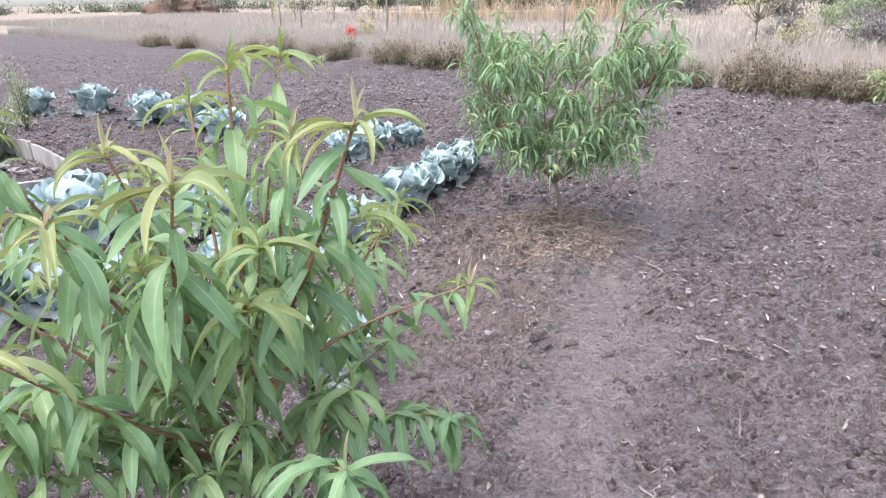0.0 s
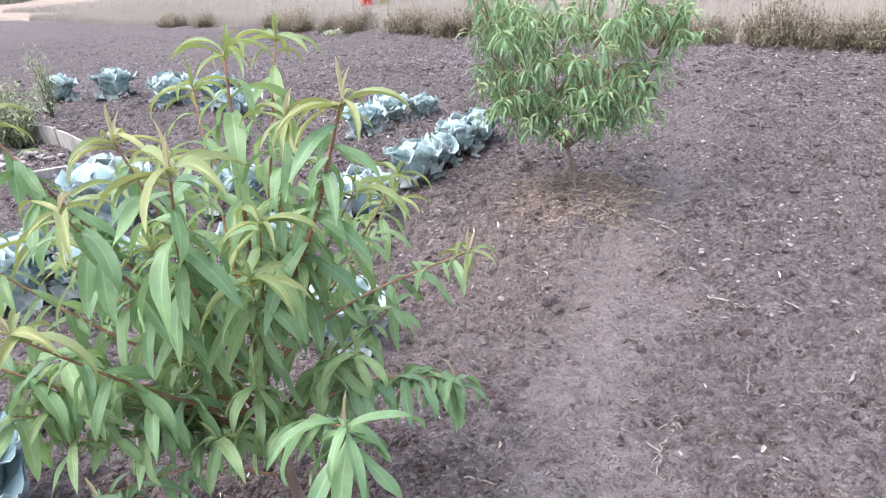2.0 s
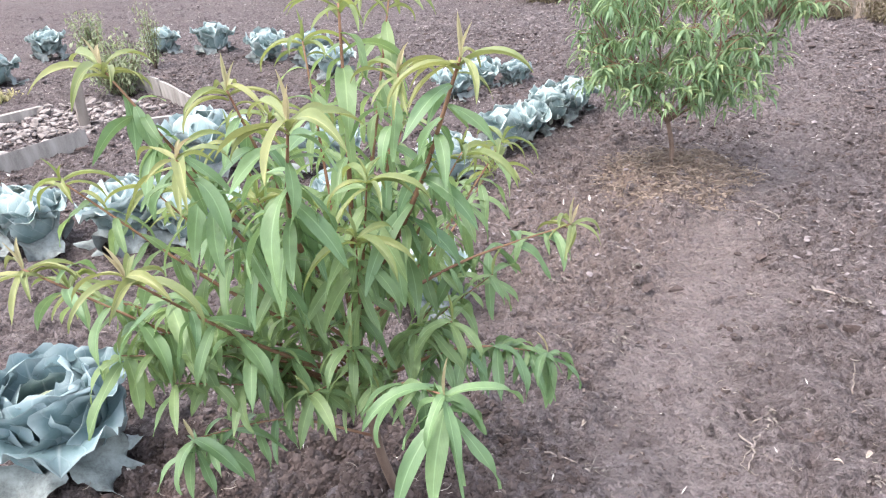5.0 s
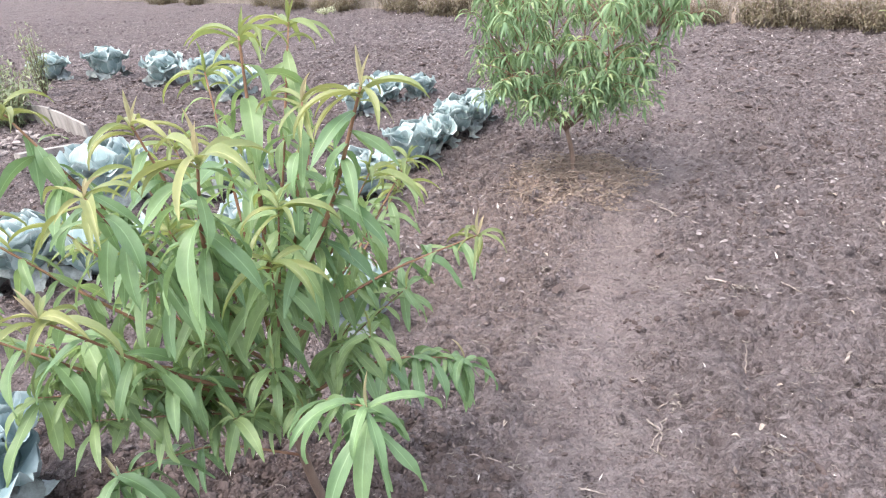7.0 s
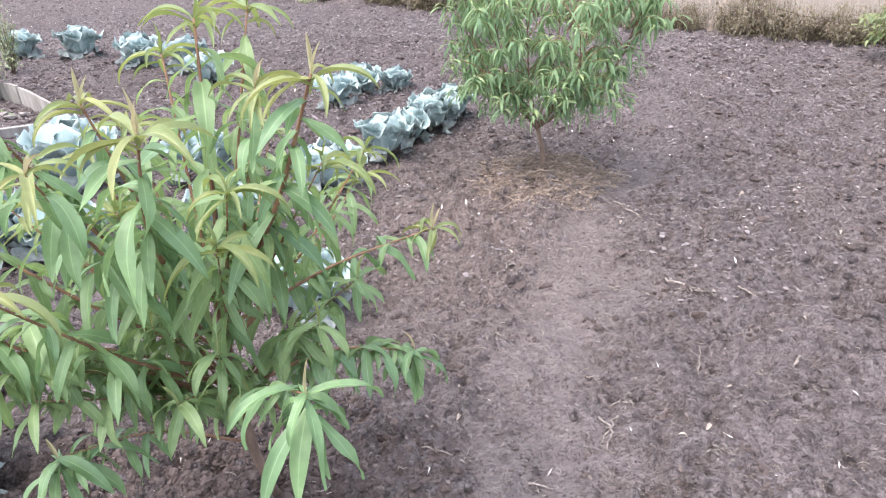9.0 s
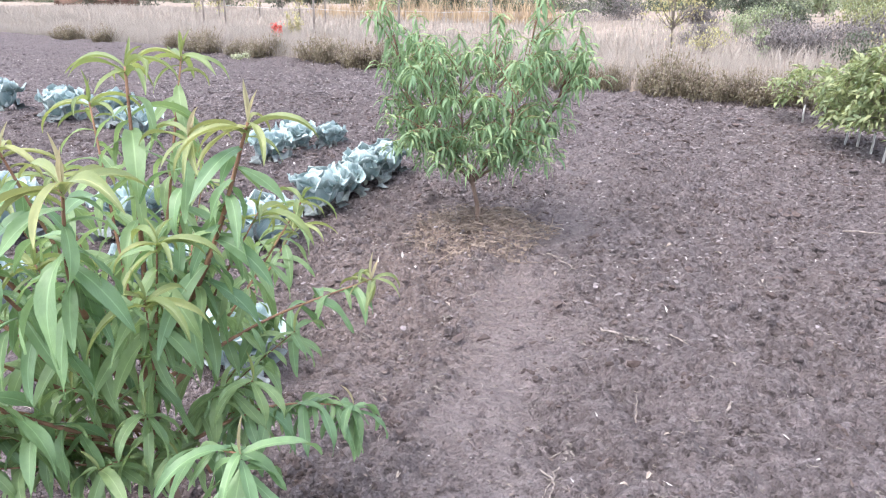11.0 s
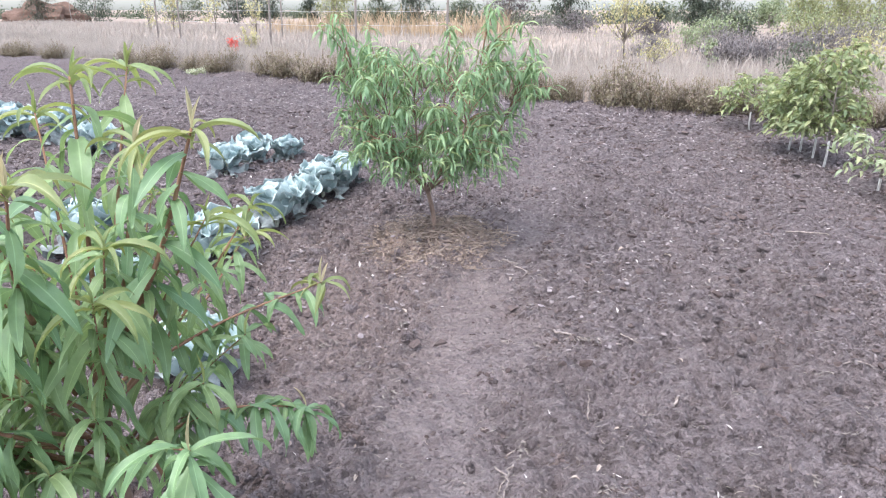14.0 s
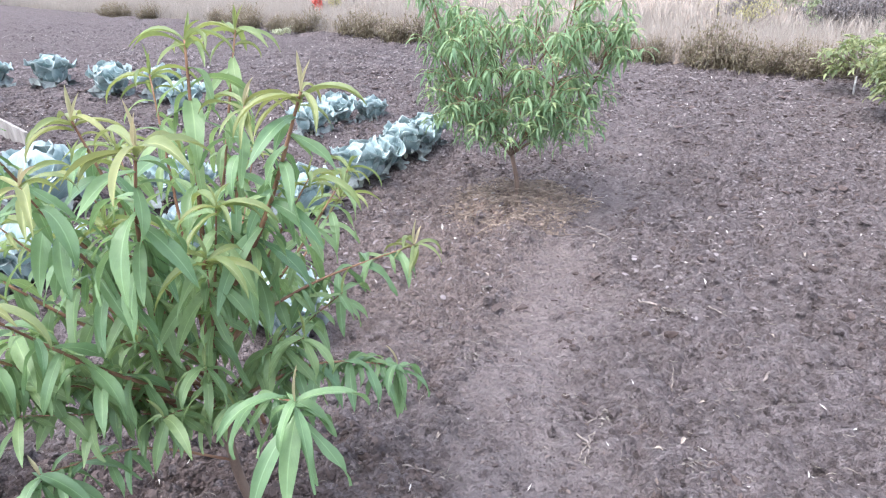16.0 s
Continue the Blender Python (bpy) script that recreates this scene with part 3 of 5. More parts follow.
    spot = 0.02 + 0.035 * rng.random(len(cx))
    x = (cx[:, None] + spot[:, None] * 1.3 * rng.standard_normal((len(cx), k))).ravel()
    y = (cy[:, None] + spot[:, None] * 0.8 * rng.standard_normal((len(cx), k))).ravel()
    keep = rng.random(len(x)) > 0.8 * path_mask(x, y)
    x, y = x[keep], y[keep]
    n = len(x)
    s = 0.003 + 0.008 * rng.random(n) ** 2
    sc = s[:, None] * (0.6 + 0.8 * rng.random((n, 3))) * np.array([1.3, 1, 0.8])
    at = np.stack([x, y, heights(x, y) + 0.1 * s], -1)
    batch("crumb_clusters", ICO_V, ICO_F, turns(n, 1.5) * sc[:, None, :], at, CRUMB, "dark broken crumbs gathered in small hollows", False, 0.42)
    rings = ((-0.5, 0.0, 0.9), (-0.2, 4.0, 1.1), (0.15, 5.0, 1.0), (0.5, 2.0, 0.6))
    stick_v = np.array([(x, o + 0.5 * g * c, 0.4 + 0.4 * g * d) for x, o, g in rings for c, d in ((-1, -1), (1, -1), (0, 1))])
    stick_f = np.array([(3 * i + k, 3 * i + (k + 1) % 3, 3 * i + 3 + (k + 1) % 3, 3 * i + 3 + k) for i in range(3) for k in range(3)])
    stick_f = np.array([t for q in stick_f for t in ((q[0], q[1], q[2]), (q[0], q[2], q[3])) if len(set(t)) == 3])
    x, y = spread(8000, -6, 6, 0.75, 10)
    px = (cx[:150, None] + 0.03 * rng.standard_normal((150, 9))).ravel()
    py = (cy[:150, None] + 0.018 * rng.standard_normal((150, 9))).ravel()
    x, y = np.concatenate([x, px]), np.concatenate([y, py])
    r, a = 0.42 * rng.random(420) ** 0.6, rng.random(420) * 6.283
    x = np.concatenate([x, TREE_FAR[0] + r * np.cos(a), TREE_FAR[0] + 1.1 * r * np.cos(a * 1.3)])
    y = np.concatenate([y, TREE_FAR[1] - 0.08 + r * np.sin(a), TREE_FAR[1] - 0.1 + 0.9 * r * np.sin(a * 1.3)])
    n = len(x)
    L = 0.010 + 0.045 * rng.random(n) ** 2.8
    w = 0.0012 + 0.002 * rng.random(n)
    sc = np.stack([L, w, w], -1)
    at = np.stack([x, y, heights(x, y) + 0.003], -1)
    batch("straw_and_twigs", stick_v, stick_f, turns(n, 0.5) * sc[:, None, :], at, STRAW, "bits of dry straw and broken twigs on soil")
    x, y = spread(5200, -6, 6, 0.75, 10)
    extra = 700
    x = np.concatenate([x, -0.45 + 0.3 * rng.standard_normal(extra)])
    y = np.concatenate([y, 1.2 + 2.6 * rng.random(extra)])
    n = len(x)
    curl_v = np.array([(0, 0, 0), (0.4, 0.28, 0.16), (0.5, 0, 0.05), (0.4, -0.26, 0.2), (1.0, 0.05, 0.22)])
    curl_f = np.array([(0, 2, 1), (1, 2, 4), (2, 3, 4), (0, 3, 2)])
    s = 0.006 + 0.020 * rng.random(n) ** 2.5
    at = np.stack([x, y, heights(x, y) + 0.002], -1)
    batch("leaf_litter", curl_v, curl_f, turns(n, 1.2) * s[:, None, None], at, LITTER, "crumbled brown leaf litter on the soil", jitter=0.3)
    x, y = spread(1700, -5, 6, 0.75, 9)
    n = len(x)
    s = 0.0025 + 0.006 * rng.random(n) ** 2.5 + 0.0006 * y
    sc = s[:, None] * (0.5 + 0.9 * rng.random((n, 3))) * np.array([1.2, 0.8, 0.5])
    at = np.stack([x, y, heights(x, y) + 0.3 * s], -1)
    batch("pale_chips", curl_v, curl_f, turns(n, 1.6) * sc[:, None, :] * 2.2, at, CHIP, "pale curled chips and dry leaf crumbs on soil", jitter=0.4)


def far_chips():
    n = 15000
    x, y = -13 + 18 * rng.random(n), 3.0 + 14 * rng.random(n)
    ok = (y < border(x) - 0.1) & (vn(x, y, 1.3, 21) + 0.5 * rng.random(n) > 0.62)
    x, y = x[ok], y[ok]
    n = len(x)
    s = 0.007 + 0.028 * rng.random(n) ** 3 + 0.0012 * y
    v = np.array([(0, 0, 0), (0.4, 0.22, 0.2), (0.5, 0, 0.12), (0.4, -0.2, 0.22), (1.0, 0.05, 0.25)])
    f = np.array([(0, 2, 1), (1, 2, 4), (2, 3, 4), (0, 3, 2)])
    at = np.stack([x, y, heights(x, y) + 0.003], -1)
    batch("straw_chips", v, f, turns(n, 1.2) * s[:, None, None], at, CHIP, "pale straw chips strewn across the dug soil", jitter=0.4)


scatter()
far_chips()


HEAP_AT, HEAP_RX, HEAP_RY = (-0.09, 4.22), 0.43, 0.48


def mulch():
    """Pulled weeds and straw heaped round the larger tree's foot."""
    bd = Build()
    r = random.Random(9)
    for k in range(1500):
        a = r.random() * 6.283
        q = (0.08 + 0.92 * r.random() ** 0.8) * (0.75 + 0.5 * float(vn(2 * math.cos(a), 2 * math.sin(a), 1.0, 41)))
        x, y = HEAP_AT[0] + q * HEAP_RX * math.cos(a), HEAP_AT[1] + q * HEAP_RY * math.sin(a)
        h, L = r.random() * 6.283, 0.03 + 0.10 * r.random() ** 1.6
        z = hz(x, y) + 0.040 * (1 - q) * r.random() + 0.002
        d = Vector((math.cos(h), math.sin(h), 0.25 * r.gauss(0, 1))) * L
        p = Vector((x, y, z))
        m = p + d * 0.5 + Vector((0.2 * L * r.gauss(0, 1), 0.2 * L * r.gauss(0, 1), 0.01))
        e = p + d
        e.z = max(e.z, hz(e.x, e.y) + 0.002)
        w = 0.0014 + 0.0024 * r.random()
        tube(bd, [p, m, e], [w, w, w * 0.5], 3)
    tagged(new("straw_mulch", bd.mesh("straw_mulch", MULCH)), "brown pulled weeds and straw heaped round the tree's foot", "mulch", kind="stuff")


mulch()


def mulch_crumbs():
    n = 2200
    a = rng.random(n) * 6.283
    q = 1.05 * rng.random(n) ** 0.7 * (0.7 + 0.6 * vn(2 * np.cos(a), 2 * np.sin(a), 1.0, 41))
    x, y = HEAP_AT[0] + HEAP_RX * q * np.cos(a), HEAP_AT[1] + HEAP_RY * q * np.sin(a)
    s = 0.003 + 0.010 * rng.random(n) ** 2.5
    sc = s[:, None] * (0.6 + 0.8 * rng.random((n, 3)))
    at = np.stack([x, y, heights(x, y) + 0.2 * s], -1)
    batch("mulch_crumbs", ICO_V, ICO_F, turns(n) * sc[:, None, :], at, MULCH, "reddish-brown crumbs of rotted mulch round the tree", False, 0.4)


mulch_crumbs()


def stick(points, radius, name="stick", label="thin dry broken twig lying on the soil", side=None, lift=0.004):
    x0, y0 = points[0]
    bd = Build()
    pts = [(px - x0, py - y0, hz(px, py) - hz(x0, y0) + lift + 0.004 * (i % 2)) for i, (px, py) in enumerate(points)]
    r = random.Random(int(1000 * (x0 + 3 * y0)))
    line = curve(pts, 5)
    bend = 0.06 * (Vector(pts[-1]) - Vector(pts[0])).length
    line = [p + Vector((bend * r.gauss(0, 0.5), bend * r.gauss(0, 0.5), 0.15 * bend * abs(r.gauss(0, 1)))) for p in line]
    tube(bd, line, [radius * (1 - 0.6 * i / len(line)) * (0.8 + 0.4 * r.random()) for i in range(len(line))], 6)
    if side:
        q = [(px - x0, py - y0, hz(px, py) - hz(x0, y0) + lift + 0.01) for px, py in side]
        line = curve(q, 5)
        tube(bd, line, [radius * 0.8 * (1 - 0.6 * i / len(line)) for i in range(len(line))], 6)
    ob = new(name, bd.mesh(name, TWIG))
    ob.location = (x0, y0, hz(x0, y0))
    tagged(ob, label, "stick", "twigs on the soil")


stick([(0.35, 3.97), (0.42, 3.80), (0.48, 3.64), (0.57, 3.52)], 0.0055, "forked_stick", "pale forked dry stick lying beside the path", [(0.46, 3.70), (0.46, 3.62), (0.43, 3.56)])
stick([(0.51, 2.88), (0.56, 2.76), (0.66, 2.75), (0.77, 2.68)], 0.006, "dry_vine", "dark withered vine piece half sunk in soil")
stick([(0.86, 2.16), (0.89, 2.20), (0.90, 2.25)], 0.006)
stick([(0.56, 2.24), (0.565, 2.31)], 0.003)
stick([(0.22, 1.83), (0.20, 1.76), (0.17, 1.69)], 0.004)
stick([(0.21, 1.93), (0.27, 1.98)], 0.003)
stick([(0.68, 2.17), (0.78, 2.13)], 0.0025)
stick([(1.24, 2.98), (1.32, 2.92), (1.41, 2.84)], 0.005)
stick([(1.68, 2.50), (1.72, 2.45), (1.79, 2.46)], 0.004)
stick([(0.545, 2.18), (0.555, 2.25)], 0.004)
stick([(0.17, 1.80), (0.20, 1.73), (0.18, 1.66), (0.21, 1.64)], 0.0035)
stick([(-0.05, 1.50), (0.02, 1.48)], 0.003)
stick([(0.80, 2.76), (0.86, 2.69)], 0.004)
stick([(-0.38, 4.28), (-0.40, 4.12)], 0.004)
stick([(-0.72, 4.50), (-0.60, 4.44)], 0.006)
stick([(-0.40, 1.62), (-0.29, 1.60)], 0.004)
stick([(2.35, 4.50), (2.55, 4.38), (2.70, 4.36)], 0.006)


def dry_leaf(x, y, turn, size):
    bd = Build()
    bd.add(*leaf_shape(0.045, 0.016, 35, 80, 0.9, 0.15, 0.3, 6, int(turn * 10)))
    ob = new("dry_leaf", bd.mesh("dry_leaf", DEADLEAF))
    ob.location, ob.rotation_euler, ob.scale = (x, y, hz(x, y) + 0.003), (0.2, 0, turn), (size * 0.75,) * 3
    tagged(ob, "pale curled dry leaf on the soil", "dead leaf", "dry leaves on the soil")


for lx, ly, lt, ls in ((0.42, 1.69, 2.9, 1.0), (0.48, 1.72, 0.7, 1.1), (0.36, 3.56, 1.0, 1.3), (-0.2, 3.03, 2.0, 1.2), (1.1, 4.1, 0.4, 1.6),
                       (1.41, 4.02, 2.2, 1.5), (1.47, 3.51, 1.2, 1.2), (0.6, 2.0, 0.1, 0.7), (1.0, 2.5, 1.9, 0.9), (-0.3, 1.75, 0.9, 1.1), (-0.55, 1.2, 2.4, 1.2)):
    dry_leaf(lx, ly, lt, ls)

def scrap(bd, x, y, size, seed):
    """A tuft of withered stems and curled leaf bits trodden into the soil."""
    r = random.Random(seed)
    at = Vector((x, y, hz(x, y)))
    for k in range(4):
        a, L = 6.283 * r.random(), size * (0.35 + 0.6 * r.random())
        p = at + Vector((0.35 * size * r.gauss(0, 1), 0.35 * size * r.gauss(0, 1), 0.004))
        d = Vector((math.cos(a), math.sin(a), 0)) * L
        m = p + d * 0.5 + Vector((0.25 * L * r.gauss(0, 1), 0.25 * L * r.gauss(0, 1), 0.002 + 0.004 * r.random()))
        tube(bd, curve([p, m, p + d], 3), [0.0015 - 0.00015 * i for i in range(7)], 4)
    for k in range(9):
        shape = leaf_shape(size * (0.25 + 0.3 * r.random()), size * 0.16, 25, 70, 0.9, 0.2, 0.4 * r.gauss(0, 1), 4, seed * 9 + k, 2)
        bd.add(*place(shape, at + Vector((0.4 * size * r.gauss(0, 1), 0.4 * size * r.gauss(0, 1), 0.002)), 6.283 * r.random(), 1.0, 0.5 * r.gauss(0, 1) * 0.4, r.gauss(0, 0.6)))


scraps = Build()
for k, (sx, sy, ss) in enumerate(((-0.21, 2.98, 0.055), (-0.21, 2.29, 0.06), (0.28, 2.31, 0.06), (-0.37, 2.62, 0.05), (0.40, 2.80, 0.055), (0.17, 2.20, 0.035), (0.27, 1.95, 0.05), (0.52, 1.67, 0.05), (-0.23, 1.57, 0.05),
                                  (-0.01, 1.47, 0.04), (0.49, 3.17, 0.05), (1.09, 4.05, 0.05), (1.46, 3.46, 0.05), (0.75, 1.93, 0.035), (0.92, 2.02, 0.045), (1.18, 1.74, 0.05), (0.51, 1.63, 0.045), (1.56, 2.42, 0.05), (2.23, 4.08, 0.06),
                                  (1.51, 3.39, 0.045), (0.60, 2.74, 0.06), (0.69, 2.71, 0.06), (0.71, 2.12, 0.05), (1.44, 2.00, 0.05), (1.18, 2.00, 0.05), (-0.32, 4.84, 0.06), (0.28, 4.92, 0.07), (0.07, 5.05, 0.06), (-0.49, 4.05, 0.05), (-0.10, 3.64, 0.06),
                                  (-0.45, 2.25, 0.05), (-0.55, 2.75, 0.06), (-0.30, 1.95, 0.05), (-0.62, 3.30, 0.06))):
    scrap(scraps, sx, sy, ss, 300 + k)
tagged(new("plant_scraps", scraps.mesh("plant_scraps", SCRAP)), "withered scraps of stems and curled leaves on soil", "plant debris", kind="stuff")

# ---- peach saplings ----
def several(count, length, width, rise, final, fold, wave, seed, segs=9, rows=4, early=0.85):
    """Variants of a leaf: it leaves the shoot at one angle and ends at another; no two bend, twist or measure quite alike."""
    r = random.Random(seed)
    out = []
    for k in range(count):
        a = rise[0] + (rise[1] - rise[0]) * (k + r.random()) / count
        e = final[0] + (final[1] - final[0]) * r.random()
        out.append(leaf_shape(length * (0.86 + 0.28 * r.random()), width * (0.82 + 0.34 * r.random()), a, a - e, fold * (0.6 + 0.8 * r.random()), wave * (0.5 + r.random()),
                              0.3 * (r.random() - 0.5), segs, seed + k, rows, early * (0.7 + 0.6 * r.random()), 2.2 * (r.random() - 0.5)))
    return out


YOUNG = several(9, 0.122, 0.0155, (55, 8), (-48, -86), 0.85, 0.10, 100, early=0.95)
MATURE = several(13, 0.150, 0.0275, (45, 0), (-55, -88), 0.32, 0.15, 200, early=0.8)
HANG = several(13, 0.150, 0.0300, (25, -45), (-66, -96), 0.30, 0.15, 300, early=0.6)
BUDS = [leaf_shape(0.080 - 0.010 * k, 0.010, 88 - 9 * k, 10 + 22 * k, 1.1, 0.03, 0.08 * k, 6, 30 + k) for k in range(3)]


def leaf_stations(line, start, count):
    """Points along a line, from the fraction start to the tip."""
    n = len(line) - 1
    for i in range(count):
        s = start + (1 - start) * (i + 0.5) / count
        a = s * n
        k = min(int(a), n - 1)
        yield s, line[k].lerp(line[k + 1], a - k)


def near_peach():
    base = Vector((*TREE_NEAR, hz(*TREE_NEAR) - 0.02))
    root = thing("peach_sapling", base, "young peach sapling with long drooping green leaves in dug soil", "tree")
    P = lambda x, y, z: Vector((x, y, z)) - base
    trunk_line = curve([P(-0.76, 1.34, -0.02), P(-0.775, 1.27, 0.22), P(-0.76, 1.2, 0.456), P(-0.745, 1.15, 0.62), P(-0.67, 1.09, 0.80)], 6)
    bd = Build()
    tube(bd, trunk_line, [0.0145 - 0.005 * i / len(trunk_line) for i in range(len(trunk_line))], 10)
    part("trunk", bd.mesh("trunk", TRUNK_BARK), root, "slender brown trunk")
    meshes = {}
    for kind, shapes, mat in (("young", YOUNG, LEAF_YOUNG), ("mature", MATURE, LEAF), ("hang", HANG, LEAF), ("bud", BUDS, LEAF_BUD)):
        for k, shape in enumerate(shapes):
            b = Build()
            b.add(*shape)
            meshes[kind, k] = b.mesh("leaf", mat), shape
    rest, rest_young = Build(), Build()
    singles = [0]

    def put(kind, at, turn, size, tilt, roll, front, branch):
        k = rnd.randrange(sum(1 for q in meshes if q[0] == kind))
        me, shape = meshes[kind, k]
        if front and singles[0] < 480:
            ob = new("leaf", me)
            ob.parent = branch
            ob.matrix_basis = Matrix.Translation(at) @ Matrix.Rotation(turn, 4, "Z") @ Matrix.Rotation(tilt, 4, "Y") @ Matrix.Rotation(roll, 4, "X") @ Matrix.Scale(size, 4)
            singles[0] += 1
        else:
            (rest_young if kind in ("young", "bud") else rest).add(*place(shape, at, turn, size, tilt, roll))

    def shoot(start, tip, bow=0.0, count=18, front=True, radius=0.0055, vigour=1.0, sag=0.0, first=0.25, tender=True, whorl=9):
        s, t = P(*start), P(*tip)
        mid = s.lerp(t, 0.5) + Vector((bow * (t - s).y, -bow * (t - s).x, -0.06 * (t - s).xy.length + sag))
        line = curve([s, mid, t], 7)
        b = Build()
        tube(b, line, [radius * (1 - 0.72 * i / len(line)) for i in range(len(line))], 7)
        branch = part("branch", b.mesh("branch", SHOOT_BARK), root)
        heading = rnd.random() * 6.28
        for q, at in leaf_stations(line, first, int(count * 1.08)):
            heading += 2.4
            size = vigour * (0.68 + 0.50 * rnd.random()) * (0.94 if q < 0.8 else 0.98 - 0.7 * (q - 0.8))
            kind = "hang" if q < 0.72 or rnd.random() < 0.6 else "mature"
            if q > 0.93 and tender:
                kind = "young"
            if rnd.random() < 0.65 and q < 0.88:
                put("hang" if rnd.random() < 0.5 else "mature", at, heading + 1.5 + rnd.random(), size * (0.4 + 0.3 * rnd.random()), 0.5 * (rnd.random() - 0.5), 0.9 * (rnd.random() - 0.5), False, branch)
            put(kind, at, heading + 0.5 * (rnd.random() - 0.5), size, 0.2 * (rnd.random() - 0.5), 0.7 * (rnd.random() - 0.5), front, branch)
        for k in range(6 if tender else whorl):
            heading += 2.4 if k < 4 else 1.9
            put("young" if tender else ("mature" if k < 2 else "hang"), t + Vector((0, 0, -0.004 * k)), heading, vigour * (0.75 + 0.45 * rnd.random()), 0.25 * (rnd.random() - 0.5), 0.5 * (rnd.random() - 0.5), front, branch)
        put("bud", t, heading + 1, 0.9, 0, 0, front, branch)
        if tender:
            put("bud", t, heading + 3.1, 0.75, 0.15, 0.3, front, branch)

    knot, fork = (-0.67, 1.09, 0.80), (-0.745, 1.15, 0.62)
    shoot(knot, (-0.44, 1.03, 1.275), -0.10, 20, True, 0.008, 1.12)
    shoot((-0.75, 0.98, 0.93), (-0.61, 0.76, 1.235), 0.05, 18, True, 0.006, 1.15, first=0.1)
    shoot((-0.62, 1.12, 0.5), (-0.42, 0.80, 0.785), 0.1, 11, True, 0.005, 0.98, 0.07, 0.5, False, 14)
    shoot(knot, (-0.60, 1.16, 1.225), 0.06, 18, True, 0.006)
    shoot(fork, (-0.92, 1.08, 1.205), 0.08, 20, True, 0.007)
    shoot((-0.80, 0.98, 0.86), (-0.88, 0.85, 1.14), 0.0, 15, True, 0.005, first=0.1)
    shoot((-0.76, 1.19, 0.5), (-0.95, 0.75, 0.965), 0.06, 20, True, 0.006, 1.05, first=0.3)
    shoot((-0.8, 1.1, 0.75), (-1.08, 0.95, 1.27), 0.05, 20, True, 0.006, 1.1)
    shoot((-0.77, 1.25, 0.28), (-1.075, 0.95, 0.45), 0.0, 12, True, 0.004, 1.0, 0.08, 0.5, False, 11)
    shoot((-0.72, 1.16, 0.52), (-0.34, 1.31, 0.56), 0.1, 26, True, 0.005, 0.9, 0.1, 0.35, False)
    shoot((-0.70, 1.12, 0.72), (-0.31, 1.44, 0.83), -0.05, 16, True, 0.005, 0.95, 0.04, 0.35)
    shoot((-0.77, 1.2, 0.46), (-1.23, 0.80, 0.93), 0.0, 20, True, 0.006, 1.0, 0.0, 0.35)
    shoot((-0.77, 1.2, 0.56), (-1.30, 1.0, 1.03), 0.0, 20, False, 0.006)
    shoot(fork, (-0.74, 1.23, 1.345), 0.05, 24, False, 0.008, 1.08)
    shoot((-0.74, 1.2, 0.8), (-0.70, 1.40, 1.35), 0.0, 18, False, 0.006)
    shoot(fork, (-0.92, 1.40, 1.25), 0.0, 20, False, 0.006)
    shoot((-0.72, 1.15, 0.66), (-0.57, 1.72, 0.86), 0.0, 18, False, 0.005, 0.9)
    shoot((-0.72, 1.15, 0.66), (-0.47, 1.45, 1.02), 0.0, 18, False, 0.005)
    shoot(fork, (-0.80, 1.68, 1.0), 0.0, 18, False, 0.005)
    shoot(fork, (-1.10, 1.50, 1.05), 0.0, 20, False, 0.005)
    shoot((-0.76, 1.2, 0.5), (-1.22, 1.28, 0.85), 0.0, 20, False, 0.005)
    shoot((-0.76, 1.2, 0.46), (-1.05, 0.95, 0.80), 0.0, 20, False, 0.004, 1.0, first=0.35, tender=False, whorl=7)
    shoot((-0.80, 1.15, 0.5), (-1.16, 0.98, 0.70), 0.0, 16, False, 0.004, 0.95, 0.05, first=0.4, tender=False, whorl=6)
    shoot((-0.75, 1.18, 0.5), (-0.50, 1.10, 0.74), 0.0, 14, False, 0.004, 0.9, 0.05, 0.35, False, 4)
    shoot((-0.75, 1.18, 0.58), (-0.62, 0.95, 0.98), 0.0, 15, False, 0.004, 1.0)
    shoot((-0.78, 1.16, 0.66), (-1.02, 1.20, 1.08), 0.0, 18, False, 0.005)
    shoot((-0.78, 1.12, 0.70), (-0.84, 1.00, 1.02), 0.0, 16, False, 0.0045)
    shoot((-0.76, 1.16, 0.62), (-1.16, 1.10, 0.98), 0.0, 18, False, 0.005)
    shoot((-0.70, 1.10, 0.76), (-0.62, 1.02, 1.06), 0.0, 14, False, 0.0045)
    shoot((-0.72, 1.14, 0.70), (-0.50, 1.22, 1.06), 0.0, 16, False, 0.0045)
    shoot((-0.76, 1.18, 0.55), (-1.32, 0.96, 0.80), 0.0, 18, False, 0.005, 1.0, 0.03, 0.4)
    shoot((-0.76, 1.18, 0.52), (-1.12, 0.86, 0.72), 0.0, 16, False, 0.004, 1.0, 0.05, 0.4, False, 6)
    for tip in ((-0.95, 1.02, 0.58), (-0.78, 0.98, 0.60), (-1.04, 0.90, 0.64), (-0.88, 1.12, 0.54), (-1.10, 1.08, 0.60), (-0.66, 1.06, 0.58), (-0.55, 1.22, 0.60), (-0.68, 1.0, 0.72), (-0.87, 1.08, 0.72), (-0.62, 1.36, 0.64), (-0.96, 1.25, 0.66), (-0.45, 1.25, 0.78)):
        shoot((-0.755, 1.19, 0.40 + 0.12 * rnd.random()), tip, 0.0, 12, False, 0.0035, 0.85, 0.03, 0.4, False, 3)
    part("foliage", rest.mesh("foliage", LEAF_MASS), root, "mass of green leaves", "stuff")
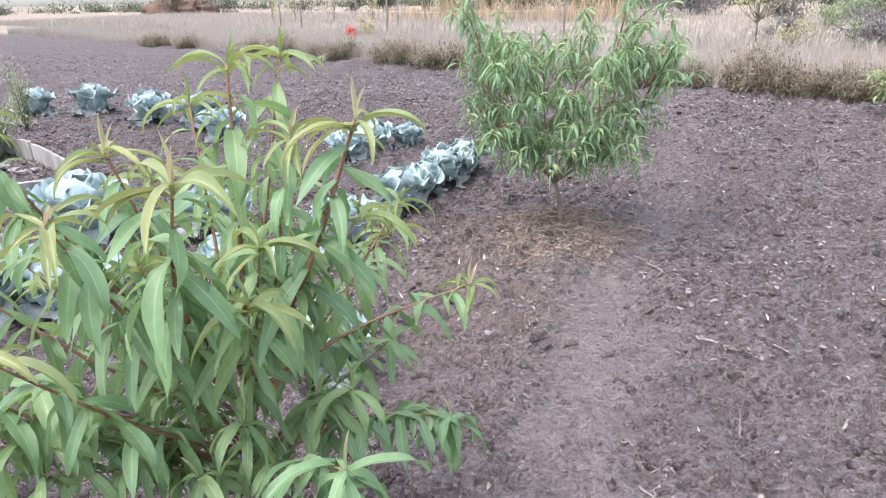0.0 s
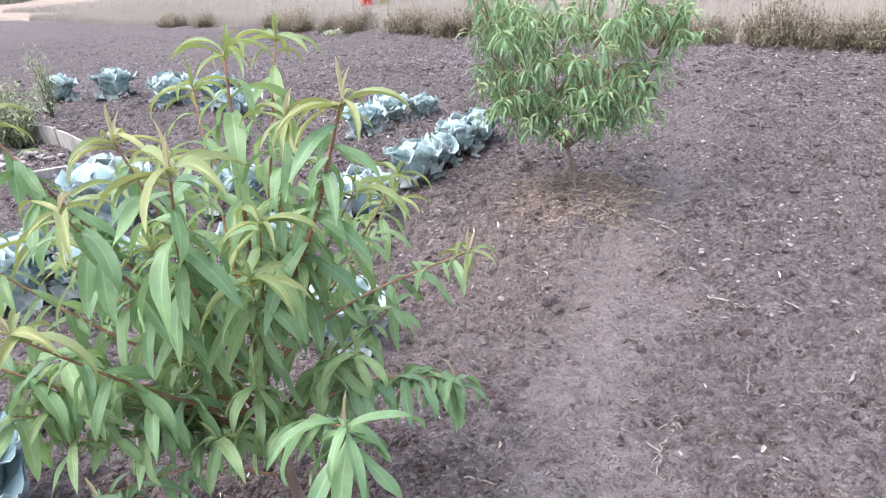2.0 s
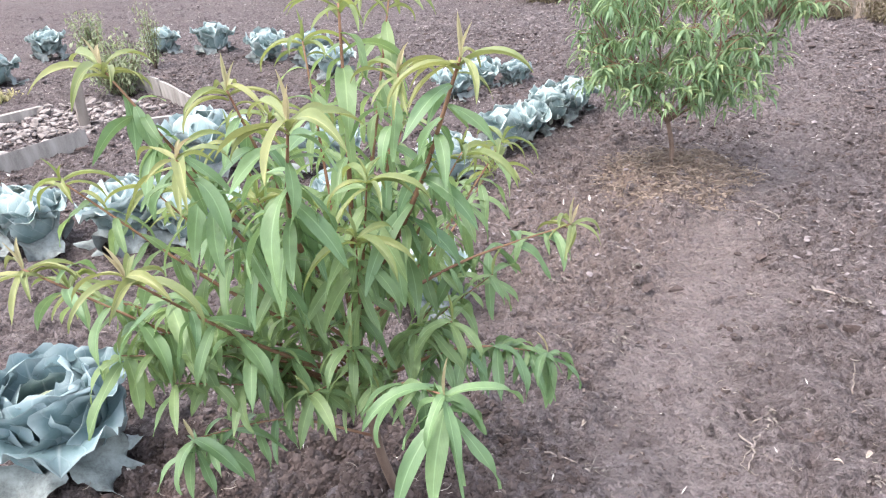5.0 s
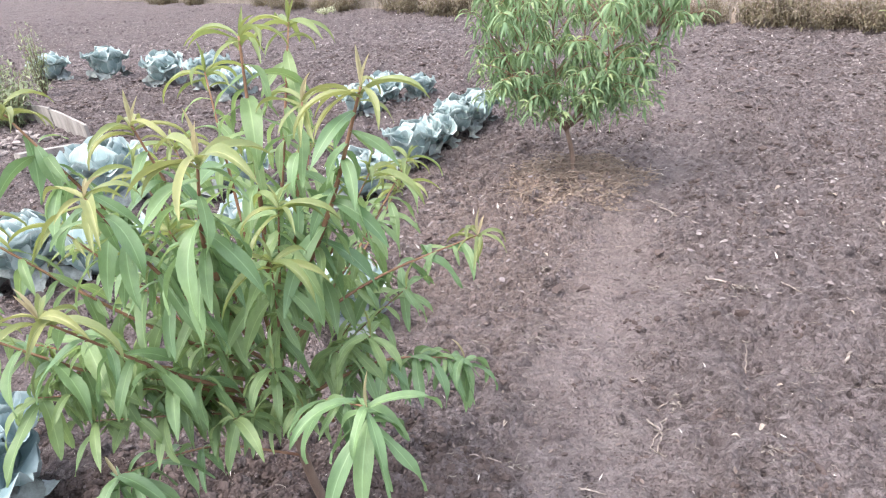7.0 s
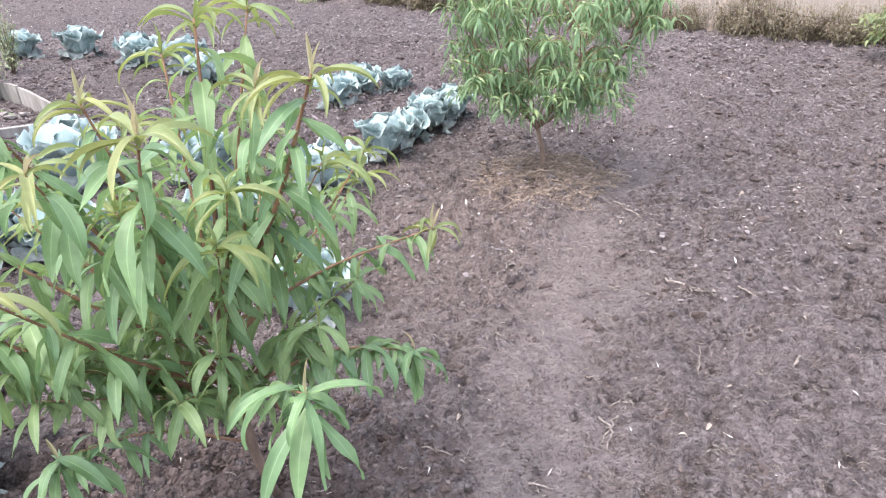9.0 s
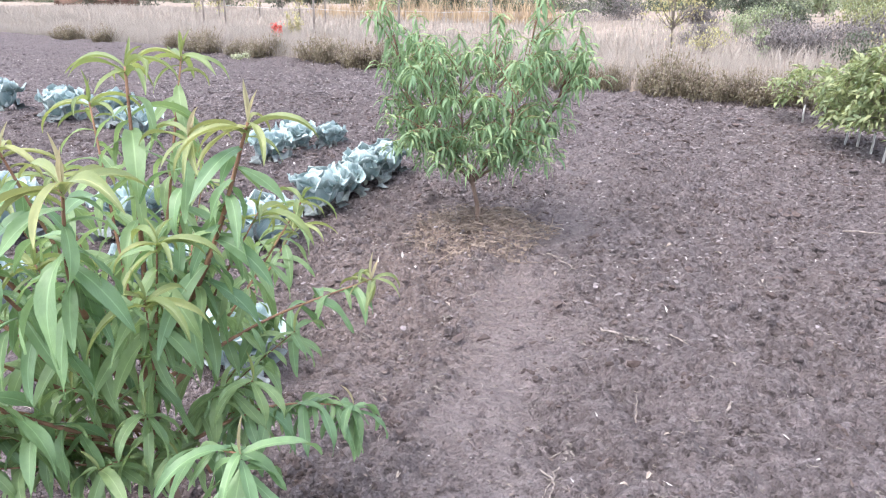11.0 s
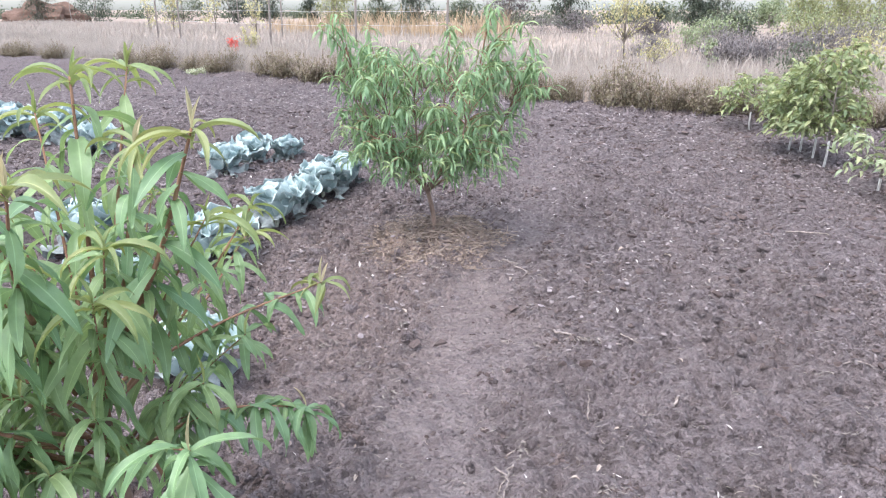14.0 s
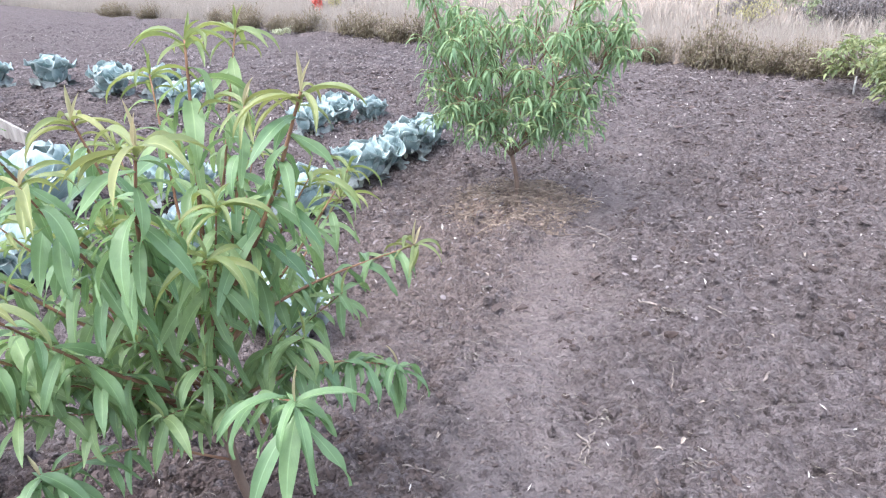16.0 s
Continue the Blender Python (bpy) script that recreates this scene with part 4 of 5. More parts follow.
    part("young_foliage", rest_young.mesh("young_foliage", LEAF_MASS_YOUNG), root, "yellow-green shoot tips", "stuff")


near_peach()


def far_peach():
    base = Vector((*TREE_FAR, hz(*TREE_FAR) - 0.03))
    root = thing("peach_tree", base, "bushy young peach tree with drooping narrow green leaves", "tree", size=0.93)
    rise = 0.115
    fork = Vector((-0.03, -0.01, 0.355))
    bd = Build()
    line = curve([Vector((0.025, 0, -0.02)), Vector((0.012, 0, 0.17)), fork], 6)
    tube(bd, line, [0.018 - 0.004 * i / len(line) for i in range(len(line))], 10)
    part("trunk", bd.mesh("trunk", TRUNK_BARK), root, "short brown trunk")
    crown, tips, twigs = Build(), Build(), Build()
    r = random.Random(5)
    side_leaf = several(9, 0.115, 0.0165, (35, -20), (-62, -94), 0.35, 0.08, 400, 5, 2)
    hang = several(9, 0.125, 0.0170, (5, -55), (-74, -97), 0.35, 0.08, 500, 5, 2, 0.6)
    young = several(6, 0.105, 0.0155, (55, 15), (-40, -80), 0.4, 0.06, 600, 5, 2, 1.0)

    def shoot(start, tip, arch, leaves, whorl, fresh, thick=0.0038):
        """A leafy shoot: leaves hang along it and spread at its tip."""
        line = curve([start, start.lerp(tip, 0.55) + Vector((0, 0, arch)), tip], 6)
        tube(twigs, line, [thick * (1 - 0.7 * i / len(line)) for i in range(len(line))], 5)
        heading = r.random() * 6.28
        for q, at in leaf_stations(line, 0.22, leaves):
            heading += 2.4
            shape = r.choice(hang if r.random() < 0.65 else side_leaf)
            crown.add(*place(shape, at, heading, 0.70 + 0.45 * r.random(), 0.35 * (r.random() - 0.5), 0.9 * (r.random() - 0.5)))
        for k in range(whorl):
            heading += 2.0
            pale = r.random() < fresh
            (tips if pale else crown).add(*place(r.choice(young if pale else side_leaf), tip + Vector((0, 0, -0.006 * k)), heading, 0.80 + 0.35 * r.random(), 0.25 * (r.random() - 0.5), 0.4 * (r.random() - 0.5)))

    limbs = []
    tops = ((-0.54, -0.08, 1.18, 0.07), (-0.40, 0.26, 1.10, 0.05), (-0.30, -0.30, 0.98, 0.05), (-0.12, 0.10, 1.02, 0.03),
            (0.36, -0.02, 1.26, -0.04), (0.62, 0.10, 1.02, -0.08), (0.28, -0.30, 1.00, -0.06), (0.12, 0.34, 1.10, 0.0))
    for x, y, z, bow in tops:
        top = Vector((x, y, z + rise))
        mid = fork.lerp(top, 0.5) + Vector((0.20 * x, 0.20 * y + bow, -0.06))
        line = curve([fork - Vector((0, 0, 0.03)), mid, top], 8)
        bd = Build()
        tube(bd, line, [0.0100 - 0.0070 * i / len(line) for i in range(len(line))], 7)
        part("limb", bd.mesh("limb", TRUNK_BARK), root)
        limbs.append(line)
        shoot(line[-4], top + Vector((0.08 * x, 0.08 * y, 0.16 + 0.06 * r.random())), 0.01, 20, 6, 0.6)
        for k in range(21):
            q = 0.32 + 0.66 * (k + r.random()) / 21
            s = line[int(q * (len(line) - 1))]
            a = math.atan2(y, x) + 1.35 * r.gauss(0, 1)
            reach = 0.12 + 0.17 * r.random()
            lift = 0.10 + 0.16 * r.random() if q > 0.6 else 0.02 + 0.12 * r.random()
            t = s + Vector((reach * math.cos(a), reach * math.sin(a), lift))
            shoot(s, t, 0.04, 15, 5, 0.45)
    low = ((-0.56, -0.06, 0.50), (-0.46, -0.26, 0.54), (-0.24, -0.42, 0.50), (-0.05, -0.36, 0.42), (0.14, -0.42, 0.52), (0.24, -0.34, 0.62), (0.46, -0.16, 0.42), (0.54, 0.08, 0.44),
           (-0.52, 0.22, 0.52), (-0.28, 0.40, 0.46), (0.05, 0.45, 0.48), (0.34, 0.38, 0.48), (-0.36, -0.12, 0.40), (0.30, -0.20, 0.40), (-0.16, -0.20, 0.46), (-0.58, -0.20, 0.70), (0.58, -0.05, 0.66),
           (-0.14, -0.14, 0.36), (0.10, -0.18, 0.40), (0.16, -0.08, 0.36), (-0.24, -0.24, 0.42), (0.02, -0.26, 0.50), (-0.08, -0.10, 0.52), (0.40, -0.30, 0.52), (-0.40, -0.34, 0.62))
    for x, y, z in low:
        t = Vector((x, y, z + rise))
        limb = min(limbs, key=lambda q: (q[-1].xy - t.xy).length)
        shoot(limb[3], t, 0.07, 8, 13, 0.35, 0.0045)
    part("twig_mass", twigs.mesh("twig_mass", SHOOT_BARK), root, kind="stuff")
    part("crown", crown.mesh("crown", LEAF_FAR), root, "dense drooping green foliage", "stuff")
    part("young_foliage", tips.mesh("young_foliage", LEAF_FAR_YOUNG), root, "pale yellow-green tips", "stuff")


far_peach()


# ---- cabbages ----
def cabbage_leaf(length, width, e0, e1, cup, ruffle, seed, n=18):
    """A round leaf on a short stalk: cupped, gently blistered, with a softly ruffled margin."""
    r = random.Random(seed)
    ph, ph2, ph3 = r.random() * 6, r.random() * 6, r.random() * 6
    waves = 4 + r.randrange(3)
    verts, uv, faces = [], [], []
    x = z = last = 0.0
    for i in range(n + 1):
        s = 0.35 * i / n + 0.65 * math.sin(math.pi / 2 * i / n)
        a = radians(e0 + (e1 - e0) * s ** 1.2)
        x += math.cos(a) * length * (s - last)
        z += math.sin(a) * length * (s - last)
        last = s
        v = (s - 0.50) / 0.50
        disc = math.sqrt(max(0.0, 1 - v * v))
        w = width * 0.5 * max(0.13 * (1 - 0.6 * s) if s < 0.5 else 0.01, disc ** 0.85)
        ux, uz = -math.sin(a), math.cos(a)
        for j in range(n + 1):
            q = 2 * j / n - 1
            rho = min(1.0, math.hypot(q * disc, v if v > 0 else 0.5 * v))
            ang = math.atan2(q * disc, v)
            edge = 1 + 0.05 * math.sin(5 * ang + ph2) * rho ** 3 + 0.025 * math.sin(13 * ang + ph3) * rho ** 4
            h = (cup * w * q * q + ruffle * width * rho ** 4 * (math.sin(waves * ang + ph) + 0.45 * math.sin(2.3 * waves * ang + ph2))
                 + 0.14 * ruffle * width * (math.sin(9 * s + ph2) * math.sin(5 * q + ph) + 0.6 * math.sin(19 * s + ph3) * math.cos(11 * q + ph)))
            verts.append((x * (1 if v < 0 else edge) + ux * h, q * w * edge, z * (1 if v < 0 else edge) + uz * h))
            uv.append((s, 0.5 + q / 2))
    m = n + 1
    for i in range(n):
        for j in range(n):
            faces.append((i * m + j, (i + 1) * m + j, (i + 1) * m + j + 1, i * m + j + 1))
    return np.array(verts), faces, np.array(uv)


def wrap_leaf(radius, seed, n=8):
    """A leaf closed round the head."""
    r = random.Random(seed)
    ph = r.random() * 6
    verts, uv, faces = [], [], []
    for i in range(n + 1):
        s = i / n
        al = radians(25 + 140 * s)
        spread_w = radians(78) * math.sin(math.pi * min(1, 0.12 + 0.75 * s)) ** 0.7
        for j in range(n + 1):
            q = 2 * j / n - 1
            rr = radius * (1 + 0.10 * s * s + 0.12 * abs(q) ** 3 * (0.6 + 0.6 * math.sin(5 * s + ph)))
            az = q * spread_w
            verts.append((rr * math.sin(al) * math.cos(az), rr * math.sin(al) * math.sin(az), -rr * math.cos(al)))
            uv.append((s, 0.5 + q / 2))
    m = n + 1
    for i in range(n):
        for j in range(n):
            faces.append((i * m + j, (i + 1) * m + j, (i + 1) * m + j + 1, i * m + j + 1))
    return np.array(verts), faces, np.array(uv)


def make_cabbage(at, seed, size, label, open_head=False, turn=0.0, mat=None):
    mat = mat or CABBAGE
    r = random.Random(seed)
    root = thing("cabbage", at, label, "cabbage", "cabbages in the garden bed", turn, size)
    bd = Build()
    tube(bd, [(0, 0, -0.03), (0.004, 0, 0.05), (0, 0, 0.11)], [0.022, 0.02, 0.03], 8)
    part("stalk", bd.mesh("stalk", CSTEM), root, "pale thick stalk")
    bm = bmesh.new()
    bmesh.ops.create_icosphere(bm, subdivisions=3, radius=0.085)
    for v in bm.verts:
        a = math.atan2(v.co.y, v.co.x)
        v.co *= 1 + 0.04 * math.sin(3 * a + 6 * v.co.z / 0.1 + seed) + 0.02 * math.sin(11 * a + 30 * v.co.z)
    me = bpy.data.meshes.new("head")
    bm.to_mesh(me)
    bm.free()
    me.uv_layers.new(name="UVMap")
    me.polygons.foreach_set("use_smooth", np.ones(len(me.polygons), bool))
    me.materials.append(HEART)
    head = part("head", me, root, "pale green firm heart")
    head.location = (0, 0, 0.20)
    for k in range(6):
        bd = Build()
        bd.add(*wrap_leaf(0.100 + 0.011 * k, seed * 31 + k))
        ob = part("leaf", bd.mesh("leaf", mat), root)
        ob.location, ob.rotation_euler = (0, 0, 0.20), (0, radians(10 + 8 * r.random()), 1.9 * k + r.random())
    for k in range(17):
        low, dead = 6 <= k < 13, k >= 13
        if dead:
            shape = cabbage_leaf(0.20 + 0.08 * r.random(), 0.16 + 0.07 * r.random(), 5 + 15 * r.random(), -60 - 25 * r.random(), 0.55, 0.25, seed * 77 + k)
        elif low:
            shape = cabbage_leaf(0.25 + 0.07 * r.random(), 0.30 + 0.07 * r.random(), 40 + 18 * r.random(), 5 + 45 * r.random() - (20 if k > 9 else 0), 0.34, 0.10, seed * 77 + k)
        else:
            shape = cabbage_leaf(0.25 + 0.05 * r.random(), 0.32 + 0.06 * r.random(), 50 + 14 * r.random(), 85 + 40 * r.random() - (15 if open_head else 0), 0.50, 0.07, seed * 77 + k)
        bd = Build()
        bd.add(*shape)
        ob = part("leaf", bd.mesh("leaf", WITHERED if dead else mat), root, "withered grey outer leaf" if dead else "")
        turn_k = 2.4 * k + 0.5 * r.random()
        out = 0.0 if dead else (0.012 if low else 0.03)
        ob.location = (out * math.cos(turn_k), out * math.sin(turn_k), 0.10 if low else (0.09 if dead else 0.085))
        ob.rotation_euler = (0.3 * (r.random() - 0.5), 0, turn_k)
    return root


def plant_cabbages():
    spots = ((-1.80, 1.20, 1.0, 0), (-1.05, 2.42, 0.85, 1), (-1.42, 3.98, 0.9, 2), (-1.20, 4.62, 0.85, 3), (-1.10, 5.02, 0.8, 1), (-1.0, 5.36, 0.85, 2), (-0.88, 5.74, 0.85, 3),
             (-1.93, 6.75, 0.95, 1), (-1.62, 6.95, 0.8, 2), (-2.02, 6.15, 0.85, 3), (-3.15, 3.95, 1.25, 3), (-2.45, 2.80, 1.0, 1), (-3.3, 2.55, 1.0, 2), (-2.80, 2.72, 1.0, 3), (-2.30, 4.12, 0.95, 1),
             (-9.0, 8.45, 1.2, 2), (-7.35, 8.95, 1.1, 1), (-6.45, 8.95, 1.25, 3), (-5.25, 8.35, 1.25, 1), (-4.4, 8.0, 1.15, 2), (-3.85, 7.4, 1.05, 3), (-1.75, 3.2, 0.85, 3), (-7.9, 6.5, 1.2, 1))
    kinds = []
    for k in range(4):
        x, y, s, _ = spots[k]
        label = ("large open blue-green cabbage with ragged outer leaves", "blue-grey cabbage with a pale heart in soil",
                 "frosty blue-green cabbage with ruffled leaves", "blue-green cabbage with drooping lower leaves")[k]
        kinds.append(make_cabbage((x, y, hz(x, y) - 0.01), 3 + k, s, label, k == 0, 0.7 * k, CABBAGE_BLUE if k == 0 else CABBAGE))
    for k, (x, y, s, kind) in enumerate(spots[4:]):
        m = pose(x, y, hz(x, y) - 0.01, 0, 0, 67 * k)
        ob = copy_thing(kinds[kind], m)
        ob.scale = (s, s, s)


plant_cabbages()


# ---- raised bed left of the cabbages ----
def plank(name, a, b, height, thick, label, z=0.0, lean=0.0):
    """A rough board on edge between two points, with chipped ends."""
    a, b = Vector((*a, hz(*a))), Vector((*b, hz(*b)))
    d = b - a
    bm = bmesh.new()
    n = 9
    rings = []
    r = random.Random(int(a.x * 100))
    for i in range(n + 1):
        p = d * (i / n)
        top = height * (1 + 0.012 * r.gauss(0, 1)) - (0.05 * height if i in (0, n) else 0)
        side = Vector((-d.y, d.x, 0)).normalized() * thick * 0.5
        tip = Vector((-d.y, d.x, 0)).normalized() * lean
        rings.append([bm.verts.new(p - side + Vector((0, 0, -0.04))), bm.verts.new(p + side + Vector((0, 0, -0.04))),
                      bm.verts.new(p + side + tip + Vector((0, 0, top))), bm.verts.new(p - side + tip + Vector((0, 0, top + 0.004)))])
    for p, q in zip(rings, rings[1:]):
        for k in range(4):
            bm.faces.new((p[k], q[k], q[(k + 1) % 4], p[(k + 1) % 4]))
    bm.faces.new(rings[0][::-1])
    bm.faces.new(rings[-1])
    bmesh.ops.recalc_face_normals(bm, faces=bm.faces)
    bmesh.ops.bevel(bm, geom=[e for e in bm.edges if e.calc_face_angle(0) > 1.2], offset=0.003, segments=2, affect="EDGES")
    me = bpy.data.meshes.new(name)
    bm.to_mesh(me)
    bm.free()
    me.materials.append(BOARD)
    ob = new(name, me)
    ob.location = a + Vector((0, 0, z))
    return tagged(ob, label, "board", "boards of the raised bed")


plank("board", (-6.0, 6.50), (-5.12, 6.02), 0.19, 0.035, "weathered grey board edging a raised bed", lean=-0.02)
plank("board", (-5.10, 6.01), (-4.50, 5.66), 0.18, 0.035, "weathered grey board edging a raised bed", lean=-0.02)
plank("board", (-4.88, 3.10), (-4.64, 4.42), 0.11, 0.02, "dark weathered board edging pale rubble", lean=0.015)
plank("board", (-6.45, 4.10), (-5.86, 5.18), 0.06, 0.09, "low pale plank sunk in rubble")
plank("board", (-4.62, 4.86), (-4.42, 5.36), 0.035, 0.10, "short pale plank lying on rubble")


def bed_stake():
    bd = Build()
    tube(bd, [(0, 0, -0.1), (0.005, 0, 0.1), (0.01, 0.01, 0.40), (0.01, 0.01, 0.42)], [0.062, 0.060, 0.058, 0.045], 4)
    ob = new("stake", bd.mesh("stake", POSTWOOD, False))
    ob.location = (-5.08, 4.86, hz(-5.08, 4.86))
    tagged(ob, "short grey wooden stake at the bed's corner", "stake")


bed_stake()


def rubble():
    n = 1500
    y = 3.3 + 2.4 * rng.random(n)
    x = -4.80 - 1.2 * rng.random(n) - 0.05 * rng.random(n) * (y - 3.3)
    s = 0.008 + 0.035 * rng.random(n) ** 2
    sc = s[:, None] * (0.6 + 0.8 * rng.random((n, 3))) * np.array([1.3, 0.9, 0.5])
    at = np.stack([x, y, heights(x, y) + 0.4 * s], -1)
    batch("bed_rubble", ICO_V, ICO_F, turns(n, 0.8) * sc[:, None, :], at, RUBBLE, "pale rubble and chips inside the old raised bed", jitter=0.3)


rubble()


# ---- leafy plants ----
def diamond(length, width):
    """A small folded leaf of four faces."""
    v = np.array([(0, 0, 0), (length * 0.45, width / 2, width * 0.18), (length, 0, -length * 0.15), (length * 0.45, -width / 2, width * 0.18), (length * 0.5, 0, 0)])
    f = [(0, 4, 1), (1, 4, 2), (2, 4, 3), (3, 4, 0)]
    uv = np.array([(0, 0.5), (0.45, 1), (1, 0.5), (0.45, 0), (0.5, 0.5)])
    return v, f, uv


def leaf_cloud(points, length, width, r, droop=0.5):
    """Small leaves at the points, headings at random."""
    n = len(points)
    base, faces, uv = diamond(length, width)
    m = turns(n, 1.4)
    tilt = -droop * (0.5 + rng.random(n))
    c, s = np.cos(tilt), np.sin(tilt)
    t = np.zeros((n, 3, 3))
    t[:, 0, 0], t[:, 0, 2], t[:, 1, 1], t[:, 2, 0], t[:, 2, 2] = c, -s, 1, s, c
    m = m @ t
    size = 0.65 + 0.7 * rng.random(n)
    v = np.einsum("nij,kj->nki", m, base) * size[:, None, None] + np.asarray(points)[:, None]
    bd = Build()
    k = len(base)
    bd.v, bd.uv, bd.n = [v.reshape(-1, 3)], [np.tile(uv, (n, 1))], n * k
    f = np.array(faces)
    bd.f = (f[None] + (np.arange(n) * k)[:, None, None]).reshape(-1, 3).tolist()
    return bd


def crown_points(n, clumps, radius, low, high, r, tight=0.3, lean=(0, 0)):
    """Leaf places in uneven clumps within an egg-shaped crown."""
    out = []
    centres = []
    for k in range(clumps):
        a, q = r.random() * 6.283, r.random() ** 0.55
        h = r.random()
        w = radius * q * (math.sin(math.pi * (0.12 + 0.78 * h)) ** 0.7)
        centres.append((w * math.cos(a) + lean[0] * h, w * math.sin(a) + lean[1] * h, low + (high - low) * h, 0.6 + 0.8 * r.random()))
    c = np.array(centres)
    pick = rng.integers(0, clumps, n)
    g = rng.standard_normal((n, 3)) * (radius * tight * c[pick, 3])[:, None] * np.array([1, 1, 0.75])
    p = c[pick, :3] + g
    p[:, 2] = np.maximum(p[:, 2], low * 0.6 + 0.02)
    return p, c


def plant(name, x, y, height, radius, low, mat, leaves, leaf, label, category, group="", bark=GREY_BARK, lime=0.0, clumps=14, thick=0.02, seed=1, tight=0.3, limbs=6, sub=0.0):
    """A tree or bush: tapered trunk, limbs that reach into the clumps, a crown of small leaves."""
    r = random.Random(seed)
    root = thing(name, (x, y, hz(x, y) - 0.02 - sub), label, category, group)
    p, c = crown_points(leaves, clumps, radius, low, height * 0.92, r, tight)
    fork_z = max(low * 0.9, 0.12 * height)
    bd = Build()
    mid = Vector((0.012 * height * r.gauss(0, 1), 0.012 * height * r.gauss(0, 1), fork_z * 0.5))
    top = Vector((0.0, 0.0, fork_z))
    if lime:
        tube(bd, [(0, 0, -0.05), mid * 0.6, (mid.x, mid.y, lime)], [thick * 1.15, thick, thick * 0.92], 9)
        part("whitewashed_trunk", bd.mesh("whitewashed_trunk", LIME), root, "trunk painted white with lime")
        bd = Build()
        tube(bd, [(mid.x, mid.y, lime - 0.01), (0, 0, max(fork_z, lime + 0.05)), (0, 0, height * 0.75)], [thick * 0.86, thick * 0.7, thick * 0.2], 8)
        part("upper_trunk", bd.mesh("upper_trunk", bark), root)
    else:
        tube(bd, [(0, 0, -0.08), mid, top, (0.02 * height, 0, height * 0.75)], [thick * 1.2, thick, thick * 0.8, thick * 0.2], 8)
        part("trunk", bd.mesh("trunk", bark), root)
    for k in range(min(limbs, clumps)):
        e = Vector(c[k, :3])
        s = Vector((0, 0, fork_z + (e.z - fork_z) * 0.25 * r.random()))
        bd = Build()
        line = curve([s, s.lerp(e, 0.5) + Vector((0, 0, -0.08 * (e - s).length)), e, e + (e - s) * 0.25], 5)
        tube(bd, line, [thick * 0.5 * (1 - 0.8 * i / len(line)) for i in range(len(line))], 5)
        part("limb", bd.mesh("limb", bark), root)
    part("crown", leaf_cloud(p, leaf[0], leaf[1], r).mesh("crown", mat, False), root, kind="stuff")
    return root


ROW = "whitewashed saplings in a row"
LEAFLETS = [leaf_shape(0.100, 0.030, 20 - 12 * k, 55 + 10 * k, 0.35, 0.08, 0.1 * (k - 1), 4, 700 + k, 2) for k in range(4)]


def row_sapling(x, y, height, radius, label, mat, seed, shoots=15, fronds=4, lime=0.28, leaf_size=1.0):
    """A young tree with a limed trunk and feathered leaves of drooping leaflets on outward shoots."""
    r = random.Random(seed)
    root = thing("sapling", (x, y, hz(x, y) - 0.02), label, "tree", ROW)
    bend = 0.012 * r.gauss(0, 1)
    bd = Build()
    tube(bd, [(0, 0, -0.05), (bend, 0, lime * 0.5), (bend, 0, lime)], [0.0135, 0.0115, 0.0105], 9)
    part("whitewashed_trunk", bd.mesh("whitewashed_trunk", LIME), root, "trunk painted white with lime")
    bd = Build()
    tube(bd, [(bend, 0, lime - 0.01), (0, 0, max(0.55 * height, lime + 0.05)), (0.01, 0, height * 0.9)], [0.0115, 0.009, 0.003], 8)
    part("upper_trunk", bd.mesh("upper_trunk", GREY_BARK), root)
    crown, stalks = Build(), Build()
    heading = r.random() * 6.28
    for k in range(shoots):
        q = k / (shoots - 1)
        heading += 2.4 + 0.12 * r.gauss(0, 1)
        z0 = lime - 0.01 + (height * 0.86 - lime) * q
        reach = radius * (0.30 + 0.62 * math.sin(math.pi * (0.20 + 0.68 * q))) * (0.75 + 0.4 * r.random())
        out = Vector((math.cos(heading), math.sin(heading), 0))
        s, t = Vector((0, 0, z0)), out * reach * 0.75 + Vector((0, 0, z0 + 0.10 * min(1, 0.2 + 1.6 * q) + 0.04 * r.random()))
        line = curve([s, s.lerp(t, 0.5) + Vector((0, 0, -0.02)), t], 5)
        bd = Build()
        tube(bd, line, [0.006 * (1 - 0.7 * i / len(line)) for i in range(len(line))], 5)
        part("limb", bd.mesh("limb", GREY_BARK), root)
        for j in range(fronds):
            a = heading + 1.5 * (r.random() - 0.5) * (1 if j else 0.2) + (0.5 if j % 2 else -0.5)
            b = s.lerp(t, 0.35 + 0.65 * (j + 1) / fronds)
            d = Vector((math.cos(a), math.sin(a), 0))
            span = leaf_size * (0.12 + 0.08 * r.random())
            lift = 0.05 + 0.05 * r.random()
            rach = curve([b, b + d * span * 0.55 + Vector((0, 0, lift)), b + d * span - Vector((0, 0, 0.01 + 0.05 * r.random()))], 4)
            tube(stalks, rach, [0.002] * len(rach), 4)
            for m in range(11):
                w = 0.22 + 0.78 * m / 10
                p = rach[int(w * (len(rach) - 1))]
                side = 0 if m == 10 else (1.05 if m % 2 else -1.05)
                crown.add(*place(r.choice(LEAFLETS), p, a + side + 0.3 * r.gauss(0, 1), leaf_size * (0.65 + 0.5 * r.random()), 0.35 * r.gauss(0, 1), 0.5 * r.gauss(0, 1)))
    part("twig_mass", stalks.mesh("twig_mass", WEEDSTEM), root, kind="stuff")
    part("crown", crown.mesh("crown", mat), root, kind="stuff")


